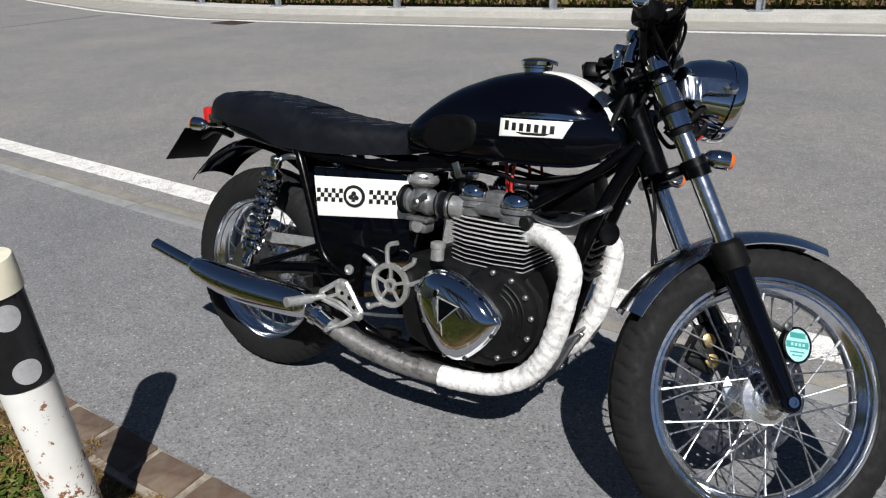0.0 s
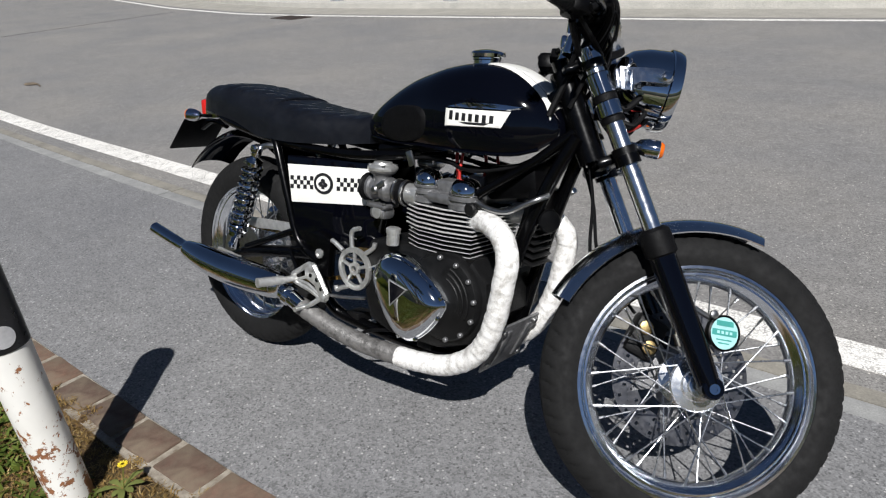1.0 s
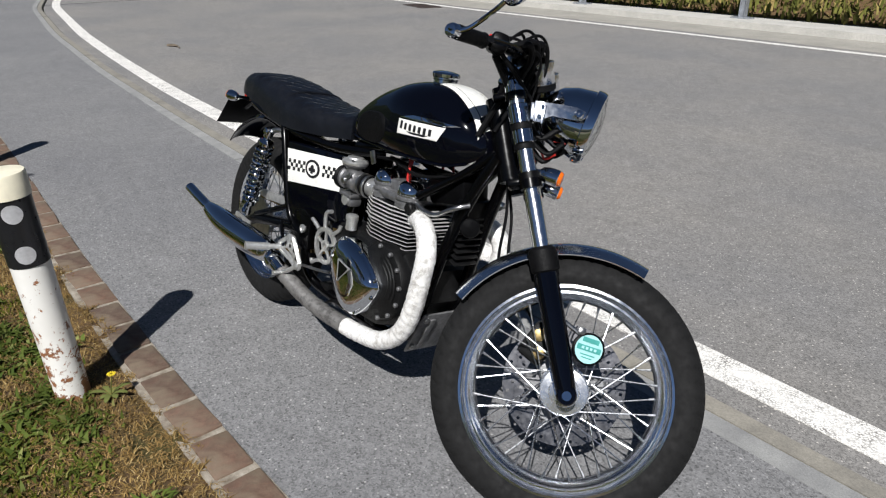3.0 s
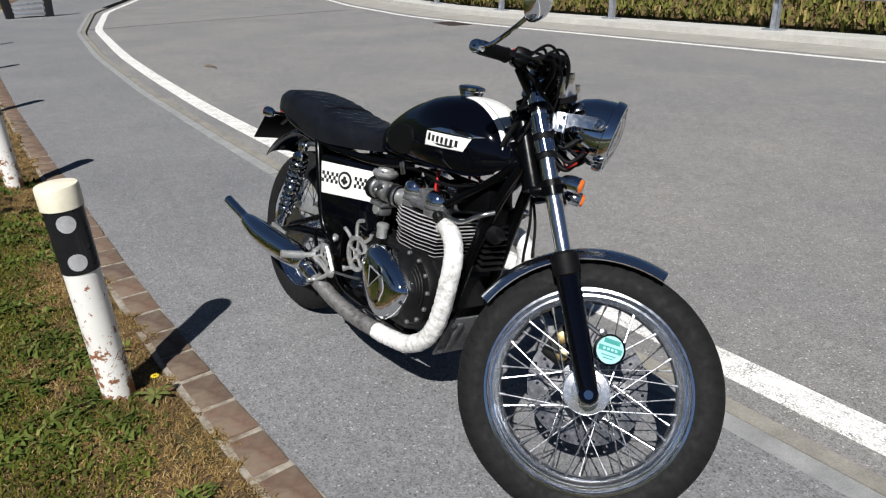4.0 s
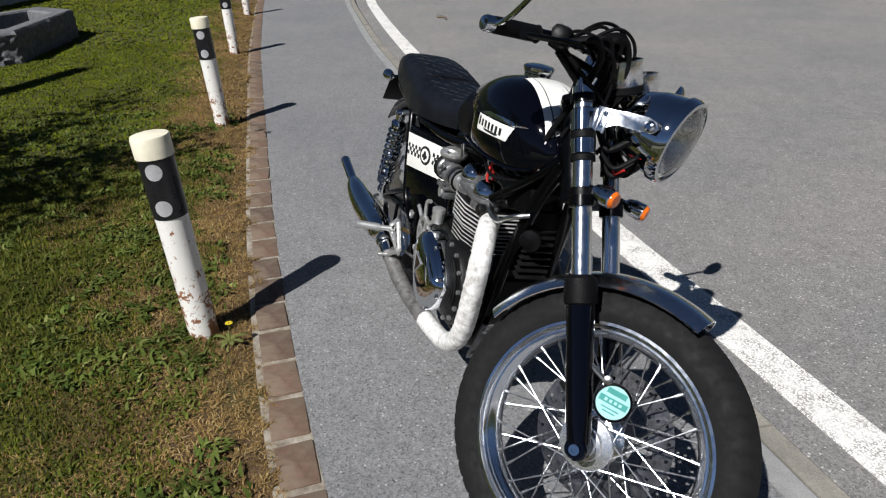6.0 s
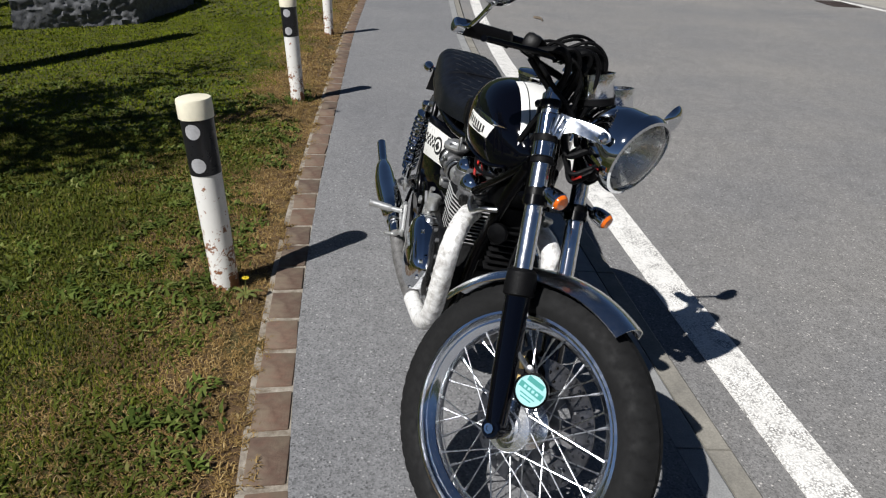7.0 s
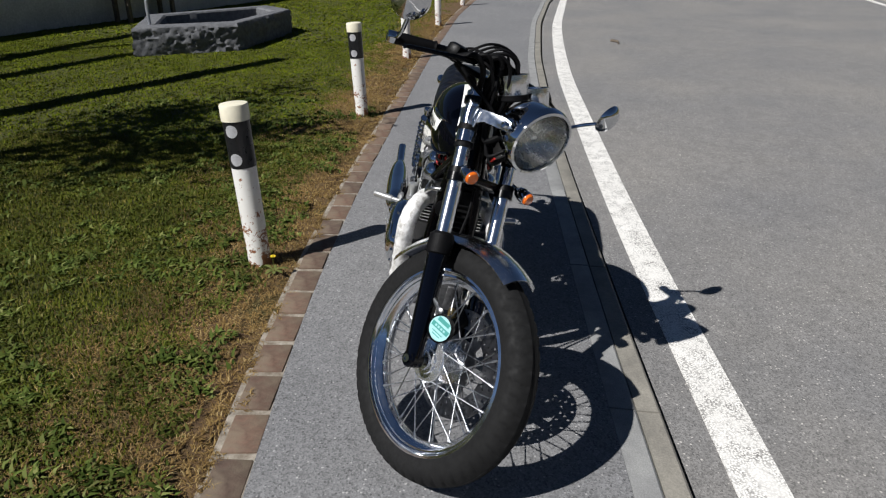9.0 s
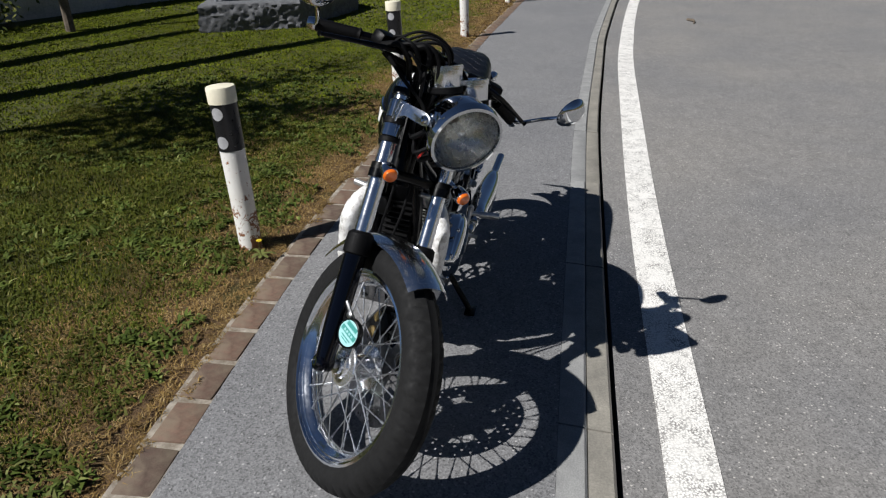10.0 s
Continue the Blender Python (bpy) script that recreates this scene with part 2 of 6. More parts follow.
def post_mat():
    w = Nodes("rusting white post paint")
    pos = w.t.nodes.new("ShaderNodeSeparateXYZ")
    w.link(w.coords(), pos.inputs[0])
    low = w.t.nodes.new("ShaderNodeMapRange")
    low.inputs["From Min"].default_value, low.inputs["From Max"].default_value = 0.0, 0.42
    low.inputs["To Min"].default_value, low.inputs["To Max"].default_value = 0.155, -0.01
    w.link(pos.outputs["Z"], low.inputs["Value"])
    add = w.t.nodes.new("ShaderNodeMath")
    add.operation = "ADD"
    w.link(w.noise(30, 6, 0.7), add.inputs[0])
    w.link(low.outputs[0], add.inputs[1])
    rust = w.ramp(add.outputs[0], (0.622, 0.0), (0.642, 1.0))
    rustcol = w.ramp(w.noise(60, 5), (0.3, (0.11, 0.04, 0.018)), (0.7, (0.3, 0.13, 0.06)))
    white = w.ramp(w.noise(6, 5), (0.3, (0.68, 0.66, 0.62)), (0.7, (0.8, 0.79, 0.76)))
    w.set(Base_Color=w.mix(rust, white, rustcol), Roughness=0.5, Normal=w.bump(rust, -0.4, 0.001))
    return w.m


M["post"] = post_mat()
M["cap"] = plain("cream plastic cap", (0.74, 0.69, 0.54), 0.5, 0, 0.08, 25)
M["foil"] = plain("black reflective foil", (0.012, 0.012, 0.014), 0.32, 0, 0.2, 20)
M["dot"] = plain("grey reflector disc", (0.5, 0.5, 0.52), 0.35, 0.3, 0.1, 90)
M["teal"] = plain("green printed disc", (0.05, 0.27, 0.24), 0.35, 0, 0.15, 60)
M["pale teal"] = plain("pale green print", (0.32, 0.58, 0.58), 0.35, 0, 0.1, 60)
M["iron"] = plain("cast iron grate", (0.06, 0.045, 0.04), 0.6, 0.4, 0.4, 30)


# ---- mesh tools ----
def finish(bm, name, material, angle=35, steer=None):
    if steer:
        bm.transform(steer)
    bmesh.ops.recalc_face_normals(bm, faces=bm.faces)
    me = bpy.data.meshes.new(name)
    bm.to_mesh(me)
    bm.free()
    me.materials.append(material)
    me.shade_smooth()
    me.set_sharp_from_angle(angle=radians(angle))
    return me


def part(name, bm, material, parent, label="", steer=None, angle=35):
    ob = new(name, finish(bm, name, material, angle, steer))
    ob.parent = parent
    if label:
        tagged(ob, label)
    return ob


def thing(name, label, category, group="", at=None, kind=""):
    ob = tagged(new(name), label, category, group, kind)
    if at is not None:
        ob.matrix_world = at
    return ob


def structure(name, bm, material, label="", angle=35):
    return tagged(new(name, finish(bm, name, material, angle)), label, kind="structure")


def B():
    return bmesh.new()


def smooth_path(pts, n=6):
    """Catmull-Rom through the points, n steps a stretch."""
    p = [Vector(a) for a in pts]
    p = [2 * p[0] - p[1], *p, 2 * p[-1] - p[-2]]
    out = []
    for i in range(1, len(p) - 2):
        for k in range(n):
            t = k / n
            a, b, c, d = p[i - 1], p[i], p[i + 1], p[i + 2]
            out.append(0.5 * (2 * b + (c - a) * t + (2 * a - 5 * b + 4 * c - d) * t * t + (3 * b - a - 3 * c + d) * t ** 3))
    out.append(p[-2])
    return out


def rings(bm, loops, closed_ends=True, cyclic=False):
    vs = [[bm.verts.new(c) for c in loop] for loop in loops]
    n = len(vs[0])
    pairs = list(zip(vs, vs[1:])) + ([(vs[-1], vs[0])] if cyclic else [])
    for a, b in pairs:
        for i in range(n):
            bm.faces.new((a[i], a[(i + 1) % n], b[(i + 1) % n], b[i]))
    if closed_ends and not cyclic:
        bm.faces.new(vs[0][::-1])
        bm.faces.new(vs[-1])
    return vs


def tube(bm, pts, r, n=10, cyclic=False):
    """A round tube along the points; r one radius or one for each."""
    p = [Vector(a) for a in pts]
    rs = r if isinstance(r, (list, tuple)) else [r] * len(p)
    up = Vector((0.123, 0.311, 0.94)).normalized()
    loops = []
    for i, c in enumerate(p):
        d = (p[(i + 1) % len(p)] - p[i - 1]) if cyclic else (p[min(i + 1, len(p) - 1)] - p[max(i - 1, 0)])
        d.normalize()
        u = up - d * up.dot(d)
        if u.length < 1e-3:
            u = Vector((1, 0, 0)) - d * d.x
        u.normalize()
        up = u
        w = d.cross(u)
        loops.append([c + rs[i] * (math.cos(2 * math.pi * k / n) * u + math.sin(2 * math.pi * k / n) * w) for k in range(n)])
    rings(bm, loops, True, cyclic)
    return bm


def basis(axis):
    a = Vector(axis).normalized()
    u = a.orthogonal().normalized()
    return a, u, a.cross(u)


def lathe(bm, prof, at=(0, 0, 0), axis=(0, 1, 0), n=32, ends=True, cyclic=False):
    """Turns (radius, height) points round an axis."""
    a, u, w = basis(axis)
    at = Vector(at)
    loops = [[at + a * h + max(r, 1e-4) * (math.cos(2 * math.pi * k / n) * u + math.sin(2 * math.pi * k / n) * w) for k in range(n)] for r, h in prof]
    rings(bm, loops, ends, cyclic)
    return bm


def box(bm, c, size, m=None, bevel=0.0):
    made = bmesh.ops.create_cube(bm, size=1.0)["verts"]
    mat = Matrix.Translation(c) @ (m.to_4x4() if m else Matrix.Identity(4)) @ Matrix.Diagonal((*size, 1))
    bmesh.ops.transform(bm, matrix=mat, verts=made)
    if bevel:
        edges = list({e for v in made for e in v.link_edges})
        bmesh.ops.bevel(bm, geom=edges, offset=bevel, segments=2, affect="EDGES", profile=0.5)
    return bm


def prism(bm, outline, y0, y1, bevel=0.0):
    """A plate: an outline of (x, z) points between two planes of y."""
    a = [bm.verts.new((x, y0, z)) for x, z in outline]
    b = [bm.verts.new((x, y1, z)) for x, z in outline]
    n = len(a)
    fs = [bm.faces.new(a[::-1]), bm.faces.new(b)]
    for i in range(n):
        fs.append(bm.faces.new((a[i], a[(i + 1) % n], b[(i + 1) % n], b[i])))
    if bevel:
        edges = list({e for f in fs[:2] for e in f.edges})
        bmesh.ops.bevel(bm, geom=edges, offset=bevel, segments=2, affect="EDGES", profile=0.5)
    return bm


def turn_x(deg):
    return Matrix.Rotation(radians(deg), 3, "X")


def turn_y(deg):
    return Matrix.Rotation(radians(deg), 3, "Y")


def turn_z(deg):
    return Matrix.Rotation(radians(deg), 3, "Z")


def along(points, x):
    """The y of a polyline at x, smoothly."""
    xs = [p[0] for p in points]
    ys = [p[1] for p in points]
    s = sum(np.interp(x + k, xs, ys) for k in (-0.6, -0.3, 0.0, 0.3, 0.6)) / 5
    return float(s)

# ---- the ground, road and pavement ----
LINE = [(-60, 19.0), (-30, 5.2), (-22, 2.95), (-16.3, 2.1), (-11.1, 1.9), (-8.6, 1.91), (-6.3, 1.965), (-5, 2.045), (-2.8, 2.185), (-1.46, 2.29), (-0.7, 2.37), (-0.25, 2.41), (0.6, 2.48), (3, 2.7), (40, 6.5)]
KERB = [(-60, 18.8), (-30, 5.0), (-22, 2.75), (-15.5, 1.85), (-11.1, 1.71), (-7.5, 1.76), (-4.07, 1.935), (-3.1, 2.005), (-2.0, 2.11), (-1.35, 2.16), (-0.86, 2.21), (-0.2, 2.275), (0.6, 2.35), (3, 2.57), (40, 6.3)]
EDGE = [(-60, 6.0), (-30, 0.9), (-20, 0.22), (-12, 0.2), (-7.16, 0.43), (-5.8, 0.52), (-2.27, 0.775), (-1.86, 0.81), (-1.0, 0.905), (-0.39, 0.985), (0.05, 1.075), (1.5, 1.3), (5, 1.75), (40, 6.0)]
FAR = [(-60, 22), (-30, 11.7), (-20, 9.6), (-15, 9.0), (-12, 9.2), (-7, 9.82), (-3.5, 10.25), (-1.5, 10.6), (5, 11.5), (40, 16.1)]
ROAD_Z = -0.036


def span(a, b, near=0.2):
    """Stations along x, close together near the subject."""
    xs, x = [], a
    while x < b:
        xs.append(x)
        x += near if -9 < x < 3 else near * 4
    return xs + [b]


def strip(low, high, z, a=-60.0, b=40.0, thick=0.12, step=0.25, rows=1):
    """A long slab between two lines y = low(x), y = high(x)."""
    bm = B()
    loops = []
    for x in span(a, b, step):
        y0, y1 = low(x), high(x)
        top = [(x, y0 + (y1 - y0) * k / rows, z) for k in range(rows + 1)]
        loops.append(top + [(x, y1, z - thick), (x, y0, z - thick)])
    rings(bm, loops)
    return bm


bm = B()
bmesh.ops.create_grid(bm, x_segments=40, y_segments=40, size=400)
for v in bm.verts:
    v.co.z = -0.2
structure("ground", bm, M["soil"], "open grassy ground round the road")

kerb = lambda x: along(KERB, x)
line = lambda x: along(LINE, x)
edge = lambda x: along(EDGE, x)
far = lambda x: along(FAR, x)
structure("road", strip(lambda x: kerb(x) + 0.02, lambda x: far(x) + 0.35, ROAD_Z, rows=4), M["road"], "sunlit grey asphalt road")
structure("pavement", strip(edge, lambda x: kerb(x) - 0.165, 0.0), M["pavement"], "grey asphalt footway beside the road")
structure("road_line", strip(line, lambda x: line(x) + 0.155, ROAD_Z + 0.004, thick=0.003), M["line"], "worn white edge line")
structure("far_road_line", strip(far, lambda x: far(x) + 0.14, ROAD_Z + 0.004, thick=0.003), M["line"], "thin white line at the far roadside")
structure("gutter", strip(lambda x: far(x) + 0.35, lambda x: far(x) + 1.45, ROAD_Z + 0.002), M["gutter"], "tan concrete gutter")
structure("far_kerb", strip(lambda x: far(x) + 1.45, lambda x: far(x) + 2.5, 0.07, thick=0.3), M["concrete"], "pale concrete kerb under the guard rail")
structure("seam", strip(lambda x: kerb(x) - 0.172, lambda x: kerb(x) - 0.1645, -0.004, thick=0.1), M["seam"], "dark bitumen seam")

# kerb stones laid end to end: a flat pale one and a rounded darker one at the road
kerb_row = thing("kerb", "two rows of worn grey kerb stones", "kerb", kind="structure")
x = -24.0
stone = 0
while x < 6:
    long = 1.02 + 0.05 * math.sin(stone * 2.1)
    g = 0.004
    for name, o0, o1, z, mat in (("kerb_stone", -0.164, -0.079, 0.001, M["kerb"]), ("gutter_stone", -0.076, 0.0, -0.002, M["kerb dark"])):
        bm = B()
        loops = []
        for k in range(5):
            xx = x + g + (long - 2 * g) * k / 4
            y = kerb(xx)
            dz = 0.0015 * math.sin(stone * 3.7)
            loops.append([(xx, y + o0, z + dz), (xx, y + o1 - 0.008, z + dz), (xx, y + o1, z - 0.007), (xx, y + o1, -0.12), (xx, y + o0, -0.12)])
        rings(bm, loops)
        part(name, bm, mat, kerb_row)
    x += long
    stone += 1

# cross joint in the road and iron grate
bm = B()
box(bm, (-17.4, 5.4, ROAD_Z + 0.001), (0.04, 7.4, 0.004), turn_z(14))
structure("road_joint", bm, M["seam"], "dark joint across the road")
grate = thing("drain_grate", "rusty iron drain grate in the road", "drain grate")
bm = B()
gx, gy = -12.6, far(-12.6) - 0.32
box(bm, (gx, gy, ROAD_Z + 0.004), (0.9, 0.5, 0.012), turn_z(-5), 0.004)
part("frame", bm, M["iron"], grate)
for k in range(7):
    bm = B()
    box(bm, (gx - 0.36 + 0.12 * k, gy, ROAD_Z + 0.012), (0.06, 0.4, 0.012), turn_z(-5), 0.003)
    part("bar", bm, M["iron"], grate)


# lawn: a sheet that swells a little, bare along the bricks
def lawn_z(x, y):
    d = edge(x) - 0.13 - y
    n = noise.noise(Vector((x * 1.7, y * 1.7, 0))) * 0.012 + noise.noise(Vector((x * 7, y * 7, 3))) * 0.006
    if d < 0.1:
        return -0.011 + 0.11 * (d + 0.03) * 0.4 + 0.016 * noise.noise(Vector((x * 5, y * 9, 1))) + 0.018 * noise.noise(Vector((x * 17, y * 17, 5)))
    return -0.004 + min(0.022, 0.05 * d) + n * min(1, d * 4)


def turf(x, y):
    d = edge(x) - 0.13 - y
    n = noise.noise(Vector((x * 2.2, y * 2.2, 9))) * 0.5 + noise.noise(Vector((x * 6, y * 6, 4))) * 0.25
    return max(0.0, min(1.0, (d - 0.16) * 1.55 + n * 1.15))


bm = B()
tint = bm.loops.layers.color.new("turf")
cols = []
xs = [-60, -45, -34, -26, -20, -16] + [-13 + 0.25 * k for k in range(28)] + [-6 + 0.04 * k for k in range(201)] + [2.4, 3, 4, 6, 10, 20, 40]
for x in xs:
    e = edge(x) - 0.115
    col = []
    ds = [-0.055, -0.03, 0.0, 0.03] + [0.08 * k for k in range(1, 30)] + [2.4 + 0.3 * k for k in range(14)] + [7, 8.5, 11, 16, 30]
    for dd in ds:
        y = e - dd
        col.append((bm.verts.new((x, y, lawn_z(x, y))), turf(x, y)))
    cols.append(col)
for a, b in zip(cols, cols[1:]):
    for i in range(len(a) - 1):
        four = (a[i], a[i + 1], b[i + 1], b[i])
        f = bm.faces.new([q[0] for q in four])
        for lp, q in zip(f.loops, four):
            lp[tint] = (q[1], q[1], q[1], 1)
lawn = structure("lawn", bm, M["soil"], "mown lawn, dry and bare along the brick edging", 180)

# garden wall behind the lawn
bm = B()
a, b = Vector((3.0, -8.6, 0)), Vector((-22.0, -2.2, 0))
d = (b - a)
m = Matrix.Rotation(math.atan2(d.y, d.x), 3, "Z")
box(bm, (a + b) / 2 + Vector((0, -0.15, 0.55)), (d.length, 0.3, 1.3), m, 0.015)
structure("garden_wall", bm, M["wall"], "low grey stained concrete wall")

# unseen ring of wooded slopes, added to darken the horizon that chrome reflects
M["slope ring"] = plain("unseen dark slopes", (0.03, 0.042, 0.02), 0.95, 0, 0.45, 0.05, spec=0.1)
bm = B()
loops = []
for r, f in ((230, 0.0), (260, 0.45), (300, 0.8), (360, 1.0)):
    loop = []
    for k in range(120):
        a = 2 * math.pi * k / 120
        h = 62 + 26 * noise.noise(Vector((math.cos(a) * 1.6, math.sin(a) * 1.6, 2.0))) + 9 * noise.noise(Vector((math.cos(a) * 9, math.sin(a) * 9, f)))
        loop.append((r * math.cos(a), r * math.sin(a), -0.6 + h * f))
    loops.append(loop)
rings(bm, loops, closed_ends=False)
structure("backdrop", bm, M["slope ring"], "unseen wooded slopes, added to darken the reflected horizon", 60)

# dark slatted barrier at the far end of the footway
barrier = thing("barrier", "dark footway barrier with pale slats between its posts", "barrier", at=pose(-21.0, 1.1, 0, 0, 0, 14))
for dy in (-0.52, 0.5):
    bm = B()
    box(bm, (0, dy, 0.5), (0.12, 0.2, 1.02), turn_x(6 if dy < 0 else -3), 0.02)
    part("post", bm, M["foil"], barrier)
for k in range(8):
    bm = B()
    box(bm, (0.02, 0, 0.1 + 0.12 * k), (0.04, 0.84, 0.06), turn_x(2 * (k % 3) - 2), 0.006)
    part("slat", bm, M["galv"], barrier)

# ---- the motorcycle: x ahead, y to its left, z up; it leans on its side stand with the bars turned left ----
PSI, PHI, STEER, RAKE = 6.08, 11.70, 40.7, 28.0
BASE = pose(-1.643, 1.323, 0.003, 0, 0, PSI) @ pose(0, 0, 0, -PHI, 0, 0)
PIVOT = Vector((1.595, 0, 0))
AXIS = Vector((-math.sin(radians(RAKE)), 0, math.cos(radians(RAKE))))
ST = Matrix.Translation(PIVOT) @ Matrix.Rotation(radians(STEER), 4, AXIS) @ Matrix.Translation(-PIVOT)
# the upper fork stands a little further to the left than a straight line from the wheel
UP = ST @ Matrix(((1, 0, 0, 0), (0, 1, 0.05, -0.02), (0, 0, 1, 0), (0, 0, 0, 1)))
bike = thing("motorcycle", "black and chrome retro motorcycle leaning on its side stand", "motorcycle", at=BASE)


def mirrored(fn, sides=(-1, 1)):
    return [fn(s) for s in sides]


def wheel(name, centre, big, small, rim_r, rim_in, half, n_spokes, steer, label):
    c = Vector(centre)
    bm = B()
    h = half
    prof = [(rim_r, h), (rim_r, h - 0.004), (rim_r - 0.012, h - 0.006), (rim_r - 0.02, h - 0.02), (rim_in + 0.004, h * 0.45), (rim_in, 0.006),
            (rim_in, -0.006), (rim_in + 0.004, -h * 0.45), (rim_r - 0.02, -h + 0.02), (rim_r - 0.012, -h + 0.006), (rim_r, -h + 0.004), (rim_r, -h),
            (rim_r - 0.007, -h - 0.001), (rim_r - 0.011, -h + 0.006), (rim_r - 0.013, -h + 0.014), (rim_r - 0.021, -h + 0.013), (rim_r - 0.025, -h + 0.018), (rim_in + 0.001, -h * 0.42), (rim_in - 0.006, -0.006), (rim_in - 0.006, 0.006), (rim_in + 0.001, h * 0.42), (rim_r - 0.025, h - 0.018), (rim_r - 0.021, h - 0.013), (rim_r - 0.013, h - 0.014), (rim_r - 0.011, h - 0.006), (rim_r - 0.007, h + 0.001)]
    lathe(bm, prof, c, (0, 1, 0), 96, cyclic=True)
    w = part(name, bm, M["rim chrome"], bike, label, steer, 50)
    # tyre with cut shoulders
    bm = B()
    n = 432
    mid = big - small
    arc = []
    for k in range(-9, 10):
        a = radians(k * 13.2)
        arc.append((mid + small * math.cos(a), small * math.sin(a) * 1.0))
    arc = [(rim_r - 0.006, -h + 0.006)] + arc + [(rim_r - 0.006, h - 0.006)]
    loops = []
    for i in range(n):
        loop = []
        for j, (r, y) in enumerate(arc):
            k = j - 10
            depth = 0.0
            if 1 <= abs(k) <= 6:
                s = (i - abs(k) + (4 if k > 0 else 0)) % 8
                depth = 0.0045 if s in (0, 1) and 2 <= abs(k) < 5 else 0.0
            if k == 0:
                depth = 0.0035
            th = 2 * math.pi * i / n
            rr = r - depth
            loop.append(c + Vector((rr * math.cos(th), y, rr * math.sin(th))))
        loops.append(loop)
    vs = [[bm.verts.new(p) for p in lp] for lp in loops]
    for a, b in zip(vs, vs[1:] + vs[:1]):
        for j in range(len(arc) - 1):
            bm.faces.new((a[j], a[j + 1], b[j + 1], b[j]))
    part("tyre", bm, M["tyre"], w, "black grooved tyre", steer, 28)
    # hub
    bm = B()
    lathe(bm, [(0.016, -0.066), (0.024, -0.064), (0.026, -0.056), (0.034, -0.054), (0.037, -0.047), (0.056, -0.044), (0.059, -0.041), (0.059, -0.037), (0.05, -0.035), (0.034, -0.028), (0.03, 0), (0.034, 0.028), (0.059, 0.037), (0.059, 0.042), (0.037, 0.047), (0.026, 0.056), (0.016, 0.066)], c, (0, 1, 0), 32)
    part("hub", bm, M["hub"], w, "bright polished hub", steer)
    # spokes
    for k in range(n_spokes):
        side = 1 if k % 2 else -1
        kind = 1 if (k // 2) % 2 else -1
        a = 2 * math.pi * (k + 0.5) / n_spokes
        b = a + kind * radians(48)
        p = c + Vector((0.053 * math.cos(b), side * 0.041, 0.053 * math.sin(b)))
        q = c + Vector(((rim_in) * math.cos(a), side * 0.012, (rim_in) * math.sin(a)))
        bm = B()
        m1 = p.lerp(q, 0.9)
        tube(bm, [p, m1, p.lerp(q, 0.905), q], [0.0019, 0.0019, 0.0034, 0.0034], 6)
        part("spoke", bm, M["spoke"], w, "", steer)
    return w


def disc(parent, c, y, r_out, r_in, steer, teeth=0):
    bm = B()
    n, rows = 120, 7
    grid = []
    for j in range(rows + 1):
        r = r_in + (r_out - r_in) * j / rows
        grid.append([bm.verts.new((c[0] + r * math.cos(2 * math.pi * i / n), y, c[2] + r * math.sin(2 * math.pi * i / n))) for i in range(n)])
    for j in range(rows):
        for i in range(n):
            if (j, i % 10) in ((1, 2), (3, 5), (5, 8), (5, 3), (1, 7)):
                continue
            bm.faces.new((grid[j][i], grid[j][(i + 1) % n], grid[j + 1][(i + 1) % n], grid[j + 1][i]))
    ext = bmesh.ops.extrude_face_region(bm, geom=list(bm.faces))
    bmesh.ops.translate(bm, verts=[v for v in ext["geom"] if isinstance(v, bmesh.types.BMVert)], vec=(0, 0.005, 0))
    d = part("brake_disc", bm, M["disc"], parent, "drilled steel brake disc", steer, 60)
    bm = B()
    lathe(bm, [(0.05, -0.004), (r_in * 0.72, -0.003), (r_in * 0.72, 0.003), (0.05, 0.004)], (c[0], y + 0.002, c[2]), (0, 1, 0), 32)
    cr = part("carrier", bm, M["alloy dark"], d, "", steer)
    for k in range(6):
        a = math.pi * k / 3 + 0.3
        bm = B()
        box(bm, (c[0] + r_in * 0.86 * math.cos(a), y + 0.003, c[2] + r_in * 0.86 * math.sin(a)), (0.05, 0.006, 0.03), turn_y(-math.degrees(a)))
        part("carrier_arm", bm, M["alloy dark"], d, "", steer)
    return d


FA = (1.463, 0, 0.331)
RA = (0, 0, 0.32)
front_wheel = wheel("front_wheel", FA, 0.331, 0.05, 0.2565, 0.222, 0.042, 40, ST, "wire-spoked front wheel with chrome rim")
disc(front_wheel, FA, 0.07, 0.155, 0.1, ST)
rear_wheel = wheel("rear_wheel", RA, 0.32, 0.065, 0.232, 0.197, 0.052, 40, None, "wire-spoked rear wheel with chrome rim")
disc(rear_wheel, RA, 0.07, 0.125, 0.08, None)
bm = B()
lathe(bm, [(0.012, -0.11), (0.012, 0.125)], FA, (0, 1, 0), 16)
part("front_axle", bm, M["steel"], bike, "", ST)
bm = B()
lathe(bm, [(0.011, -0.17), (0.011, 0.17)], RA, (0, 1, 0), 16)
part("rear_axle", bm, M["steel"], bike)
# rear sprocket and chain on the right
bm = B()
prof = []
n = 86
for i in range(n):
    a = 2 * math.pi * i / n
    r = 0.105 if i % 2 else 0.098
    prof.append((RA[0] + r * math.cos(a), RA[2] + r * math.sin(a)))
prism(bm, prof, -0.083, -0.077)
part("sprocket", bm, M["steel"], rear_wheel, "toothed rear sprocket")
chain = []
for i in range(48):
    t = i / 47
    chain.append((0.02 + 0.56 * t, -0.08, 0.425 + 0.03 * t))
for i in range(12):
    a = math.pi / 2 - math.pi * i / 11
    chain.append((0.586 + 0.035 * math.cos(a), -0.08, 0.42 + 0.035 * math.sin(a)))
